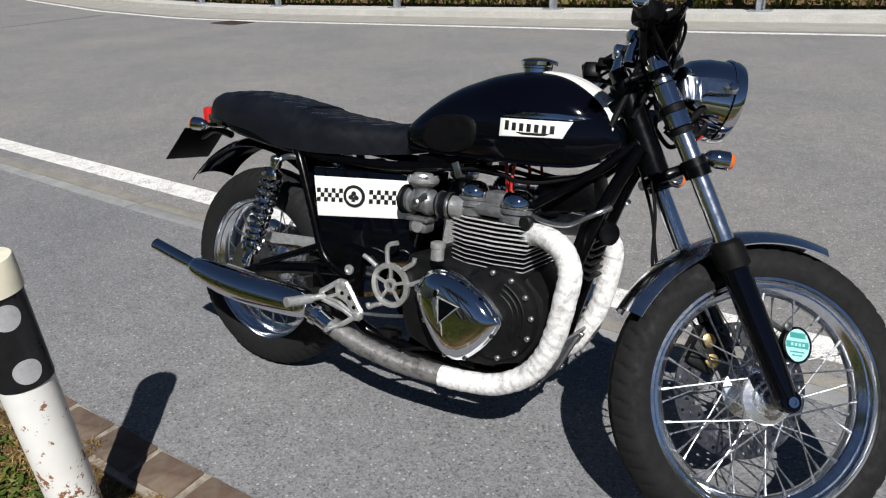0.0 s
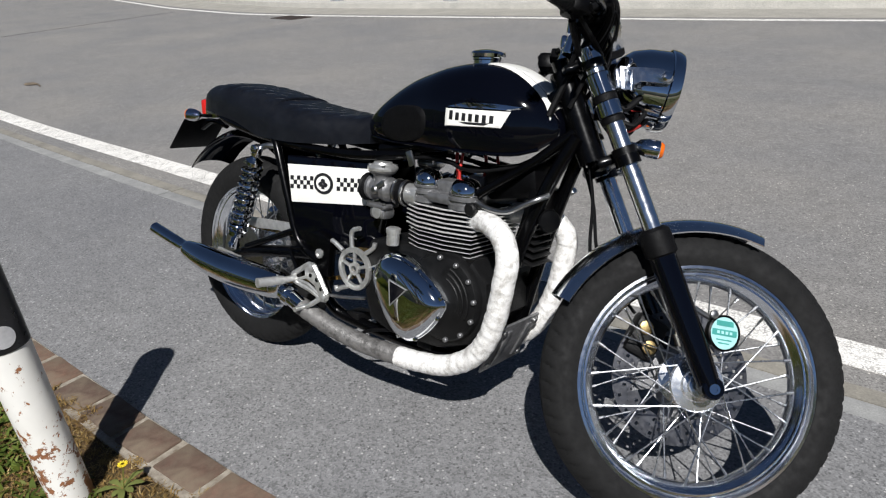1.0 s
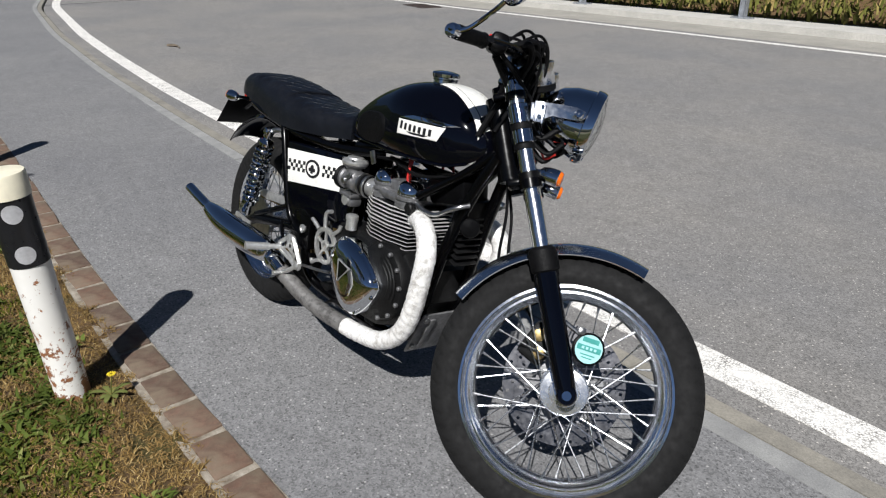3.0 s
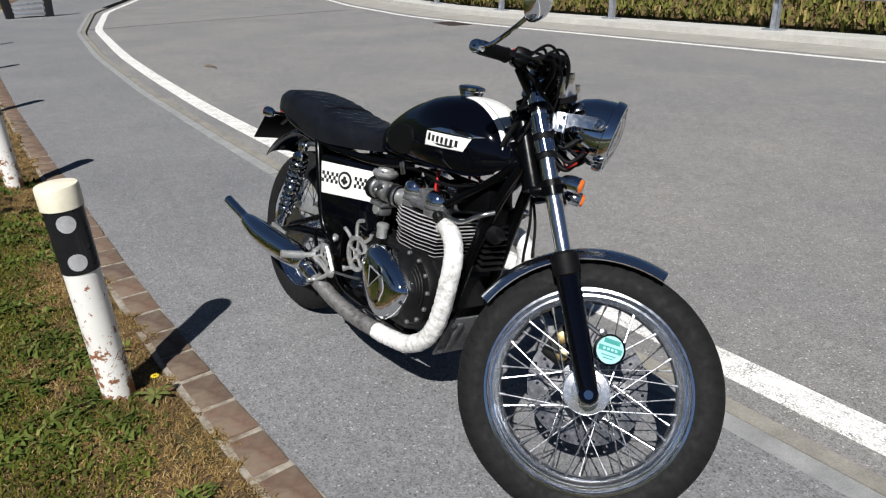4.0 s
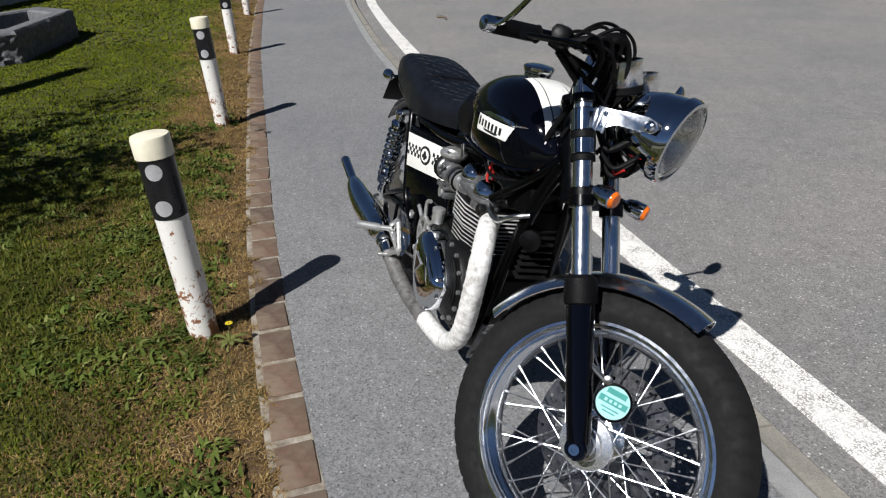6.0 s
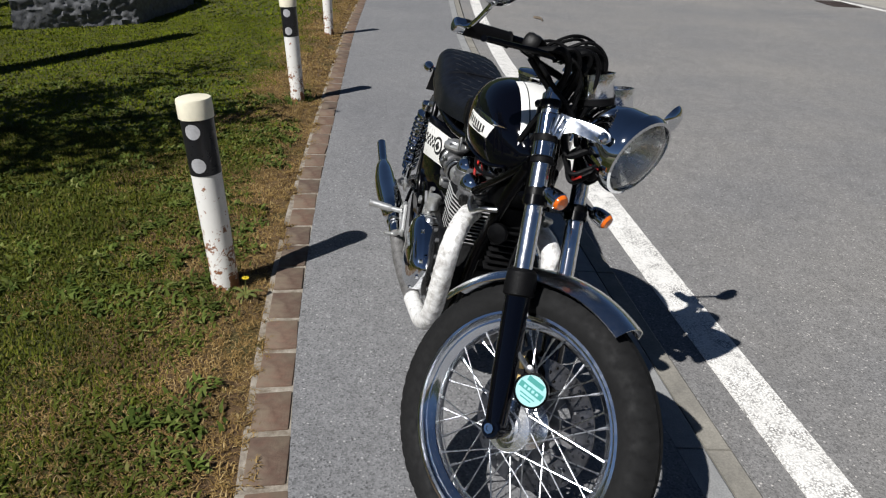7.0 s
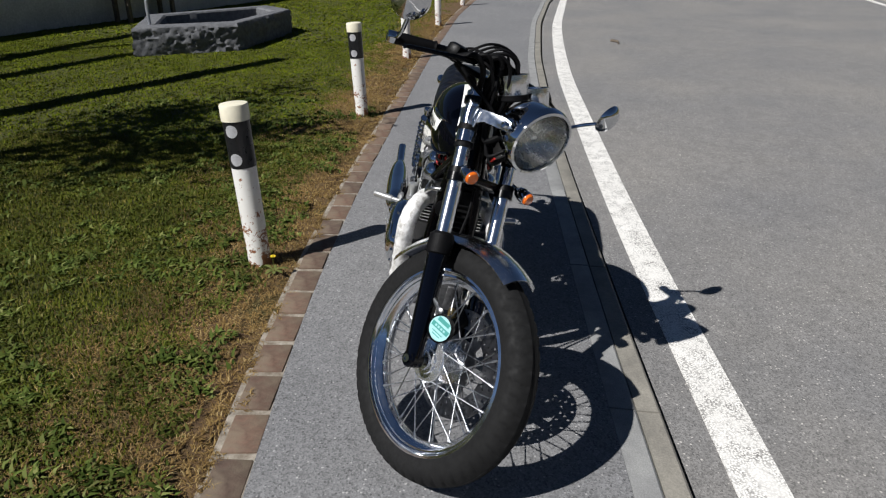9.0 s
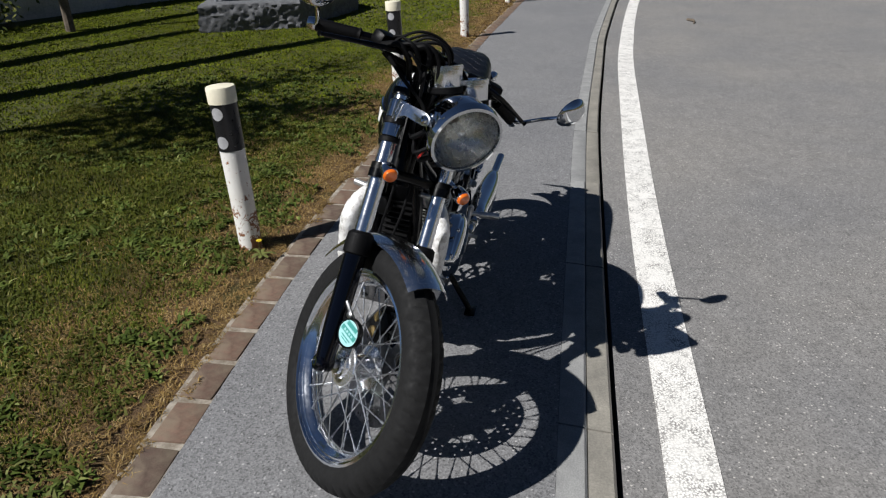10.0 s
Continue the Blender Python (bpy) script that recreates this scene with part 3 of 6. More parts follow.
for i in range(48):
    t = i / 47
    chain.append((0.58 - 0.56 * t, -0.08, 0.385 - 0.165 * t))
bm = B()
for i, p in enumerate(chain):
    q = Vector(chain[(i + 1) % len(chain)])
    p = Vector(p)
    if (q - p).length > 0.1:
        continue
    a = math.degrees(math.atan2(q.z - p.z, q.x - p.x))
    box(bm, (p + q) / 2, (0.012, 0.016 if i % 2 else 0.01, 0.011), turn_y(-a))
part("chain", bm, M["gold"], bike, "oily drive chain")


# ---- fork, mudguard, lamp ----
def fork_point(z, off=0.0):
    """A point of the fork leg's line at height z, off ahead of it."""
    x = 1.467 - (z - 0.335) * math.tan(radians(28.1))
    return Vector((x + off, 0, z))


FDIR = (fork_point(1.0) - fork_point(0.3)).normalized()


def leg(side):
    y = side * 0.1
    o = Vector((0, y, 0))
    lo, mid, hi = fork_point(0.335) + o, fork_point(0.63) + o, fork_point(0.985) + o
    bm = B()
    tube(bm, [mid, hi], 0.0205, 24)
    legp = part("fork_leg", bm, M["bright"], bike, "chrome fork stanchion in a black slider", UP)
    bm = B()
    L = (mid - lo).length
    lathe(bm, [(0.012, -0.022), (0.021, -0.015), (0.024, 0.015), (0.0255, 0.05), (0.0275, 0.12), (0.0285, L - 0.06), (0.0285, L - 0.015)], lo, FDIR, 24)
    lathe(bm, [(0.02, -0.021), (0.0235, -0.017), (0.0235, 0.017), (0.02, 0.021)], lo, (0, 1, 0), 24)
    sl = part("slider", bm, M["gloss black"], legp, "black painted fork slider", UP)
    bm = B()
    lathe(bm, [(0.0285, L - 0.05), (0.034, L - 0.046), (0.035, L - 0.02), (0.033, L + 0.004), (0.024, L + 0.012), (0.021, L + 0.012)], lo, FDIR, 24)
    part("dust_seal", bm, M["rubber"], legp, "", UP)
    bm = B()
    lathe(bm, [(0.006, 0.0), (0.011, 0.0), (0.011, 0.006), (0.006, 0.006)], lo + Vector((0, side * 0.021, 0)), (0, side, 0), 16, cyclic=True)
    lathe(bm, [(0.0065, 0.0), (0.0065, 0.004)], lo + Vector((0, side * 0.021, 0)), (0, side, 0), 12)
    part("axle_bolt", bm, M["chrome"], legp, "", UP)
    # chrome cover with rubber bands over the upper leg
    a = fork_point(0.86) + o
    bm = B()
    lathe(bm, [(0.021, 0.0), (0.0265, 0.004), (0.0265, 0.035), (0.0235, 0.036), (0.0235, 0.052), (0.0265, 0.053), (0.0265, 0.098), (0.021, 0.102)], a, FDIR, 24)
    part("fork_cover", bm, M["chrome"], legp, "", UP)
    bm = B()
    lathe(bm, [(0.0235, 0.036), (0.0262, 0.037), (0.0262, 0.051), (0.0235, 0.052)], a, FDIR, 24)
    lathe(bm, [(0.0205, -0.012), (0.026, -0.011), (0.026, 0.0), (0.0205, 0.001)], a, FDIR, 24)
    part("rubber_ring", bm, M["rubber"], legp, "", UP)
    # top bolt
    bm = B()
    lathe(bm, [(0.024, -0.012), (0.024, 0.006), (0.016, 0.008), (0.016, 0.02), (0.008, 0.022)], hi, FDIR, 20)
    part("fork_cap", bm, M["chrome"], legp, "", UP)
    # clamp for the flasher
    bm = B()
    lathe(bm, [(0.0205, -0.012), (0.0265, -0.011), (0.0265, 0.011), (0.0205, 0.012)], fork_point(0.79) + o, FDIR, 20)
    part("clamp_band", bm, M["plastic"], legp, "", UP)
    return legp


mirrored(leg)
for z, t, nm in ((0.968, 0.026, "top_yoke"), (0.775, 0.032, "bottom_yoke")):
    bm = B()
    c = fork_point(z)
    n0 = [(c + Vector((-0.055, 0, 0)))]
    box(bm, c + Vector((-0.03, 0, 0)), (0.065, 0.17, t * 0.8), turn_y(-28), 0.01)
    for s in (-1, 1):
        lathe(bm, [(0.02, -t * 0.35), (0.0275, -t * 0.35), (0.0275, t * 0.35), (0.02, t * 0.35)], c + Vector((0, s * 0.1, 0)), FDIR, 20)
    part(nm, bm, M["frame black"], bike, "", UP)
bm = B()
tube(bm, [fork_point(0.75) + Vector((-0.045, 0, 0)), fork_point(1.0) + Vector((-0.045, 0, 0))], 0.02, 16)
part("steering_stem", bm, M["frame black"], bike, "", UP)

# front mudguard: a curved chrome blade over the tyre
bm = B()
loops = []
for k in range(33):
    a = radians(74 + (157 - 74) * k / 32)
    loop_out, loop_in = [], []
    for j in range(9):
        u = -1 + 2 * j / 8
        r = 0.333 + 0.026 * (1 - abs(u) ** 2.4)
        y = 0.061 * u
        if abs(u) == 1:
            r -= 0.005
        loop_out.append(Vector((FA[0] + r * math.cos(a), y, FA[2] + r * math.sin(a))))
        r2 = r - 0.0025
        loop_in.append(Vector((FA[0] + r2 * math.cos(a), y * 0.97, FA[2] + r2 * math.sin(a))))
    loops.append(loop_out + loop_in[::-1])
rings(bm, loops)
guard = part("front_mudguard", bm, M["bright"], bike, "short chrome front mudguard", ST)
for s in (-1, 1):
    bm = B()
    c = fork_point(0.615) + Vector((0.0, s * 0.078, 0.0))
    box(bm, c + Vector((0.0, 0, -0.005)), (0.07, 0.02, 0.045), turn_y(28), 0.006)
    part("mudguard_bracket", bm, M["frame black"], guard, "", ST)

# headlamp
HL, HN = Vector((1.316, 0.004, 0.97)), Vector((1, 0, -0.09)).normalized()
bm = B()
lathe(bm, [(0.02, -0.128), (0.05, -0.118), (0.072, -0.095), (0.085, -0.06), (0.0905, -0.02), (0.092, 0.0), (0.089, 0.0), (0.087, -0.02), (0.07, -0.09), (0.02, -0.12)], HL, HN, 48)
lamp = part("headlight", bm, M["chrome"], bike, "round chrome headlight", UP)
bm = B()
lathe(bm, [(0.0925, -0.012), (0.0965, -0.01), (0.0965, 0.004), (0.093, 0.014), (0.086, 0.016), (0.085, 0.008), (0.09, 0.0)], HL, HN, 48, cyclic=True)
part("rim", bm, M["chrome"], lamp, "", UP)
bm = B()
lathe(bm, [(0.086, 0.01), (0.07, 0.02), (0.045, 0.027), (0.02, 0.03), (0.0005, 0.031), (0.0005, 0.028), (0.02, 0.027), (0.045, 0.024), (0.07, 0.017), (0.086, 0.007)], HL, HN, 40, ends=False)
lens = part("lens", bm, M["glass"], lamp, "clear ribbed headlight glass", UP)
bm = B()
lathe(bm, [(0.084, 0.004), (0.07, -0.03), (0.045, -0.055), (0.016, -0.066), (0.001, -0.066)], HL, HN, 40, ends=False)
part("reflector", bm, M["reflector"], lamp, "", UP)
bm = B()
lathe(bm, [(0.001, -0.066), (0.011, -0.06), (0.011, -0.02), (0.001, -0.014)], HL, HN, 16)
part("bulb_shield", bm, M["chrome"], lamp, "", UP)
for s in (-1, 1):
    bm = B()
    f = fork_point(0.91)
    pts = [(f.x + 0.02, 0.966), (f.x + 0.05, 0.968), (f.x + 0.075, 0.974), (f.x + 0.118, 0.983), (f.x + 0.138, 0.98), (f.x + 0.145, 0.968), (f.x + 0.138, 0.955), (f.x + 0.115, 0.95), (f.x + 0.07, 0.944), (f.x + 0.052, 0.93), (f.x + 0.05, 0.918), (f.x + 0.03, 0.916)]
    prism(bm, pts, s * 0.131, s * 0.1275, 0.0012)
    # two pressed ribs and the return that grips the leg
    for dx in (0.034, 0.05):
        box(bm, (f.x + dx, s * 0.1315, 0.938), (0.006, 0.004, 0.046), turn_y(-6), 0.0015)
    box(bm, (f.x + 0.022, s * 0.115, 0.94), (0.012, 0.028, 0.044), turn_y(-14), 0.003)
    for v in bm.verts:
        v.co.y -= s * 0.3 * max(0, v.co.x - f.x - 0.05)
    br = part("lamp_bracket", bm, M["bracket"], lamp, "pressed bright metal lamp bracket", UP)
for s in (-1, 1):
    f = fork_point(0.91)
    bm = B()
    lathe(bm, [(0.011, 0), (0.011, 0.006), (0.008, 0.01), (0.002, 0.011)], (f.x + 0.128, s * 0.106, 0.967), (0, s, 0), 16)
    part("lamp_bolt", bm, M["chrome"], lamp, "", UP)
    for dx, dz in ((0.042, 0.955), (0.042, 0.93)):
        bm = B()
        lathe(bm, [(0.005, 0), (0.005, 0.004), (0.002, 0.005)], (f.x + dx, s * 0.1305, dz), (0, s, 0), 10)
        part("lamp_bolt", bm, M["chrome"], lamp, "", UP)

# front flashers
for s in (-1, 1):
    a = fork_point(0.8) + Vector((0.014, s * 0.104 + (0.02 if s > 0 else 0.0), 0.008))
    bm = B()
    d = Vector((1, s * 0.1, -0.05)).normalized()
    tube(bm, [a - d * 0.02, a + d * 0.012], 0.007, 10)
    lathe(bm, [(0.008, 0.01), (0.016, 0.018), (0.0205, 0.035), (0.021, 0.058), (0.019, 0.06)], a, d, 20)
    fl = part("front_flasher", bm, M["chrome"], bike, "chrome bullet flasher with amber lens", UP)
    bm = B()
    lathe(bm, [(0.0185, 0.057), (0.0185, 0.062), (0.015, 0.068), (0.002, 0.07)], a, d, 20)
    part("amber_lens", bm, M["amber"], fl, "amber lens", UP)

# ---- tank ----
TOP = [(0.52, 0.79), (0.545, 0.83), (0.593, 0.872), (0.64, 0.905), (0.689, 0.932), (0.781, 0.964), (0.847, 0.976), (0.92, 0.979), (0.97, 0.971), (1.026, 0.944), (1.065, 0.915), (1.09, 0.885), (1.105, 0.85)]
LOW = [(0.52, 0.77), (0.56, 0.755), (0.62, 0.74), (0.7, 0.733), (0.8, 0.729), (0.9, 0.727), (1.0, 0.735), (1.06, 0.76), (1.09, 0.79), (1.105, 0.825)]
HALF = [(0.52, 0.05), (0.545, 0.075), (0.58, 0.092), (0.62, 0.1), (0.68, 0.108), (0.74, 0.118), (0.8, 0.128), (0.87, 0.131), (0.94, 0.124), (1.0, 0.11), (1.05, 0.088), (1.085, 0.06), (1.105, 0.03)]


def lerp_list(pts, x):
    return float(np.interp(x, [p[0] for p in pts], [p[1] for p in pts]))


def soft_list(pts, x, w=0.018):
    return sum(lerp_list(pts, x + k * w) for k in (-1, 0, 1)) / 3


def tank_point(x, a, out=0.0):
    """Point of the tank's skin at station x; a from -1 (right, low) over 0 (top) to 1 (left, low)."""
    top, low, half = soft_list(TOP, x), soft_list(LOW, x), soft_list(HALF, x)
    th = a * math.pi * 0.5 * 1.36
    c, s = math.cos(th), math.sin(th)
    e = 0.78
    mid = low + (top - low) * 0.44
    y = half * math.copysign(abs(s) ** e, s)
    z = mid + ((top - mid) if c > 0 else (mid - low) * 1.06) * math.copysign(abs(c) ** (e if c > 0 else 0.9), c)
    v = Vector((x, -y if False else y, z))
    if out:
        v += Vector((0, math.copysign(abs(s), s), c)).normalized() * out
    return v


def skin(bm, x0, x1, a0, a1, nx, na, out):
    grid = [[bm.verts.new(tank_point(x0 + (x1 - x0) * i / nx, a0 + (a1 - a0) * j / na, out)) for j in range(na + 1)] for i in range(nx + 1)]
    for i in range(nx):
        for j in range(na):
            bm.faces.new((grid[i][j], grid[i][j + 1], grid[i + 1][j + 1], grid[i + 1][j]))
    return grid


bm = B()
grid = skin(bm, 0.52, 1.105, -1, 1, 54, 40, 0)
bm.faces.new([g[0] for g in grid] + [g[-1] for g in grid[::-1]])
for row in (grid[0], grid[-1]):
    bm.faces.new(row)
tank = part("fuel_tank", bm, M["gloss black"], bike, "gloss black teardrop fuel tank", angle=60)


def patch(name, bm, mat, label=""):
    geo = list(bm.faces)
    ext = bmesh.ops.extrude_face_region(bm, geom=geo)
    vs = [v for v in ext["geom"] if isinstance(v, bmesh.types.BMVert)]
    for v in vs:
        v.co += v.normal * 0.0005
    return part(name, bm, mat, tank, label, angle=60)


# white band along the crest from cap to headstock, with a dark pinstripe inside each edge
def band(a0, a1, mat, name, out, label="", x0=0.905, x1=1.085):
    bm = B()
    nx, na = 22, 6
    grid = []
    for i in range(nx + 1):
        x = x0 + (x1 - x0) * i / nx
        half = soft_list(HALF, x)
        row = []
        for j in range(na + 1):
            y = a0 + (a1 - a0) * j / na
            s = min(0.98, abs(y) / half) ** (1 / 0.78)
            a = math.copysign(math.asin(s), y) / (math.pi * 0.5 * 1.36)
            row.append(bm.verts.new(tank_point(x, a, out)))
        grid.append(row)
    for i in range(nx):
        for j in range(na):
            bm.faces.new((grid[i][j], grid[i][j + 1], grid[i + 1][j + 1], grid[i + 1][j]))
    bm.normal_update()
    return patch(name, bm, mat, label)


band(-0.031, 0.031, M["white"], "tank_stripe", 0.0012, "white tank stripe")
for s in (-1, 1):
    band(s * 0.034, s * 0.052, M["white"], "pinstripe", 0.0012, "thin white tank stripe")

# filler cap
bm = B()
cap_c = tank_point(0.868, 0) + Vector((0, -0.004, -0.014))
ax = Vector((-0.03, 0, 1)).normalized()
lathe(bm, [(0.03, 0), (0.034, 0.004), (0.034, 0.02), (0.036, 0.022), (0.036, 0.026), (0.039, 0.028), (0.04, 0.036), (0.036, 0.041), (0.02, 0.045), (0.001, 0.046)], cap_c, ax, 40)
cap = part("filler_cap", bm, M["chrome"], tank, "chrome flip filler cap")
bm = B()
box(bm, cap_c + Vector((0.036, 0, 0.034)), (0.022, 0.02, 0.012), None, 0.003)
part("latch", bm, M["chrome"], cap)


def on_side(x, z, s, out):
    """The tank's side at a station and height."""
    lo, hi = 0.35, 1.0
    for _ in range(24):
        m = (lo + hi) / 2
        if tank_point(x, m).z > z:
            lo = m
        else:
            hi = m
    p = tank_point(x, lo, out)
    return Vector((p.x, p.y * s, p.z))


def side_patch(outline, s, out, mat, name, label="", thick=0.0015, n=10):
    """A plate bent to the tank's side, filled from its outline of (x, z)."""
    bm = B()
    cx = sum(p[0] for p in outline) / len(outline)
    cz = sum(p[1] for p in outline) / len(outline)
    prev = None
    rows = []
    for k in range(n + 1):
        f = k / n
        rows.append([bm.verts.new(on_side(cx + (x - cx) * f, cz + (z - cz) * f, s, out - (thick if k == n else 0))) for x, z in outline] if k else None)
    centre = bm.verts.new(on_side(cx, cz, s, out))
    m = len(outline)
    for i in range(m):
        bm.faces.new((centre, rows[1][i], rows[1][(i + 1) % m]))
        for k in range(1, n):
            bm.faces.new((rows[k][i], rows[k][(i + 1) % m], rows[k + 1][(i + 1) % m], rows[k + 1][i]))
    return part(name, bm, mat, tank, label, angle=50)


def densify(pts, n=5):
    out = []
    for (x0, z0), (x1, z1) in zip(pts, pts[1:] + pts[:1]):
        out += [(x0 + (x1 - x0) * k / n, z0 + (z1 - z0) * k / n) for k in range(n)]
    return out


for s in (-1, 1):
    # rubber knee pad
    pad = []
    for k in range(36):
        a = 2 * math.pi * k / 36
        e = 0.75
        x = 0.7 + 0.085 * math.copysign(abs(math.cos(a)) ** e, math.cos(a))
        z = 0.818 + 0.046 * math.copysign(abs(math.sin(a)) ** e, math.sin(a)) + 0.012 * math.cos(a)
        pad.append((x, z))
    side_patch(pad, s, 0.006, M["rubber"], "knee_pad", "matt rubber knee pad", 0.006)
    # badge plate with plain marks in place of the maker's name
    side_patch(densify([(0.848, 0.869), (1.012, 0.874), (0.994, 0.836), (0.848, 0.828)]), s, 0.003, M["white"], "badge", "white tank badge with black marks", 0.003)
    for k in range(7):
        x = 0.867 + 0.0175 * k
        hgt = 0.0085 if k else 0.012
        side_patch(densify([(x - 0.005, 0.853 + hgt), (x + 0.005, 0.853 + hgt), (x + 0.005, 0.853 - 0.009), (x - 0.005, 0.853 - 0.009)], 3), s, 0.0042, M["ink"], "badge_mark", "", 0.001, 2)
    side_patch(densify([(0.888, 0.8415), (0.97, 0.8445), (0.955, 0.838), (0.905, 0.837)], 4), s, 0.0042, M["ink"], "badge_mark", "", 0.001, 2)
    # chrome ridge over the badge
    side_patch(densify([(0.842, 0.872), (0.9, 0.886), (0.98, 0.888), (1.045, 0.884), (1.01, 0.876)], 5), s, 0.004, M["chrome"], "badge_trim", "chrome badge trim", 0.004)

# seam round the tank's lower edge
bm = B()
tube(bm, smooth_path([tank_point(x, -0.99, 0.003) for x in (0.56, 0.64, 0.74, 0.84, 0.94, 1.02, 1.07)], 4), 0.004, 8)
tube(bm, smooth_path([tank_point(x, 0.99, 0.003) for x in (0.56, 0.64, 0.74, 0.84, 0.94, 1.02, 1.07)], 4), 0.004, 8)
part("tank_seam", bm, M["gloss black"], tank)

M["thread"] = plain("grey thread", (0.035, 0.038, 0.045), 0.7)
# ---- seat ----
S_TOP = [(-0.215, 0.8), (-0.205, 0.835), (-0.17, 0.855), (-0.067, 0.868), (0.05, 0.862), (0.16, 0.846), (0.22, 0.832), (0.316, 0.822), (0.45, 0.815), (0.53, 0.822), (0.56, 0.83)]
S_LOW = [(-0.215, 0.785), (-0.19, 0.778), (-0.11, 0.772), (0.026, 0.757), (0.142, 0.725), (0.292, 0.725), (0.45, 0.735), (0.56, 0.75)]
S_HALF = [(-0.215, 0.06), (-0.2, 0.085), (-0.15, 0.105), (-0.05, 0.12), (0.1, 0.13), (0.2, 0.136), (0.33, 0.132), (0.45, 0.105), (0.56, 0.08)]


def seat_section(x):
    top, low, half = soft_list(S_TOP, x), soft_list(S_LOW, x), soft_list(S_HALF, x)
    out = []
    n = 28
    for k in range(n + 1):
        a = -1 + 2 * k / n
        th = a * math.pi / 2
        e = 0.55
        y = half * math.copysign(abs(math.sin(th)) ** e, a)
        z = low + (top - low) * abs(math.cos(th)) ** 0.5
        if abs(a) < 0.55:
            # quilted diamonds on the top
            q = abs(math.sin((x + y) * math.pi / 0.062)) * abs(math.sin((x - y) * math.pi / 0.062))
            z += 0.0042 * q ** 0.4 - 0.002
        out.append(Vector((x, y, z)))
    return out


bm = B()
loops = [seat_section(-0.215 + 0.775 * i / 150) for i in range(151)]
rings(bm, loops)
seat = part("seat", bm, M["leather"], bike, "black quilted vinyl bench seat", angle=70)
bm = B()
tube(bm, smooth_path([Vector((0.21, s * 0.131 if abs(s) == 1 else 0, z)) if abs(s) == 1 else Vector((0.195, s * 0.12, z)) for s, z in ((-1, 0.74), (-0.98, 0.775), (-0.85, 0.822), (-0.4, 0.839), (0, 0.84), (0.4, 0.839), (0.85, 0.822), (0.98, 0.775), (1, 0.74))], 5), 0.0045, 8)
part("piping", bm, M["leather"], seat)

# pale stitching along the quilt's seams
def on_seat(x, y):
    top, low, half = soft_list(S_TOP, x), soft_list(S_LOW, x), soft_list(S_HALF, x)
    th = math.asin(min(0.98, abs(y) / half) ** (1 / 0.55))
    return Vector((x, y, low + (top - low) * math.cos(th) ** 0.5 - 0.0012))


for k in range(-3, 12):
    for sg in (-1, 1):
        run = []
        for j in range(25):
            y = -0.09 + 0.18 * j / 24
            x = k * 0.062 - sg * y
            if -0.17 < x < 0.48 and abs(y) < 0.62 * soft_list(S_HALF, x):
                run.append(on_seat(x, y))
        if len(run) > 4:
            bm = B()
            tube(bm, [q + Vector((0, 0, 0.0012)) for q in run], 0.0006, 5)
            part("stitching", bm, M["thread"], seat)

# side covers, their front ends tucked in towards the carburettors
def tucked(bm, s):
    for v in bm.verts:
        v.co.y -= s * (0.28 * (v.co.x - 0.3) - 0.025)
    return bm


for s in (-1, 1):
    bm = B()
    prism(bm, [(0.3, 0.69), (0.6, 0.7), (0.605, 0.56), (0.59, 0.46), (0.55, 0.43), (0.36, 0.44), (0.325, 0.48)], s * 0.1, s * 0.128, 0.01)
    cover = part("side_cover", tucked(bm, s), M["gloss black"], bike, "gloss black side cover with white chequered panel")
    bm = B()
    prism(bm, [(0.308, 0.667), (0.595, 0.683), (0.591, 0.583), (0.322, 0.559)], s * 0.128, s * 0.1305, 0.001)
    panel = part("panel", tucked(bm, s), M["white"], cover, "white panel with chequered band")
    for i in range(26):
        for j in range(3):
            if (i + j) % 2:
                continue
            x = 0.318 + i * 0.0105
            if 0.388 < x < 0.455:
                continue
            z = 0.598 + j * 0.0125 + (x - 0.318) * 0.075
            if x > 0.582:
                continue
            y = s * 0.1312
            bm = B()
            prism(bm, [(x, z), (x + 0.0105, z + 0.0008), (x + 0.0105, z + 0.0133), (x, z + 0.0125)], s * 0.1303, y)
            part("chequer", tucked(bm, s), M["ink"], cover)
    cx, cz = 0.424, 0.624
    bm = B()
    lathe(bm, [(0.03, 0), (0.03, 0.0016), (0.001, 0.0018)], (cx, s * 0.1305, cz), (0, s, 0), 36)
    em = part("emblem", tucked(bm, s), M["ink"], cover, "round black and white club emblem")
    bm = B()
    lathe(bm, [(0.0215, 0), (0.0215, 0.0024), (0.001, 0.0026)], (cx, s * 0.1305, cz), (0, s, 0), 36)
    part("emblem", tucked(bm, s), M["white"], cover)
    bm = B()
    for dx, dz in ((0, 0.007), (-0.0075, -0.003), (0.0075, -0.003)):
        lathe(bm, [(0.0068, 0), (0.0068, 0.0034), (0.0001, 0.0036)], (cx + dx, s * 0.1305, cz + dz), (0, s, 0), 20)
    prism(bm, [(cx - 0.006, cz - 0.015), (cx + 0.006, cz - 0.015), (cx + 0.0012, cz - 0.002), (cx - 0.0012, cz - 0.002)], s * 0.1305, s * 0.1339)
    part("club_sign", tucked(bm, s), M["ink"], cover)


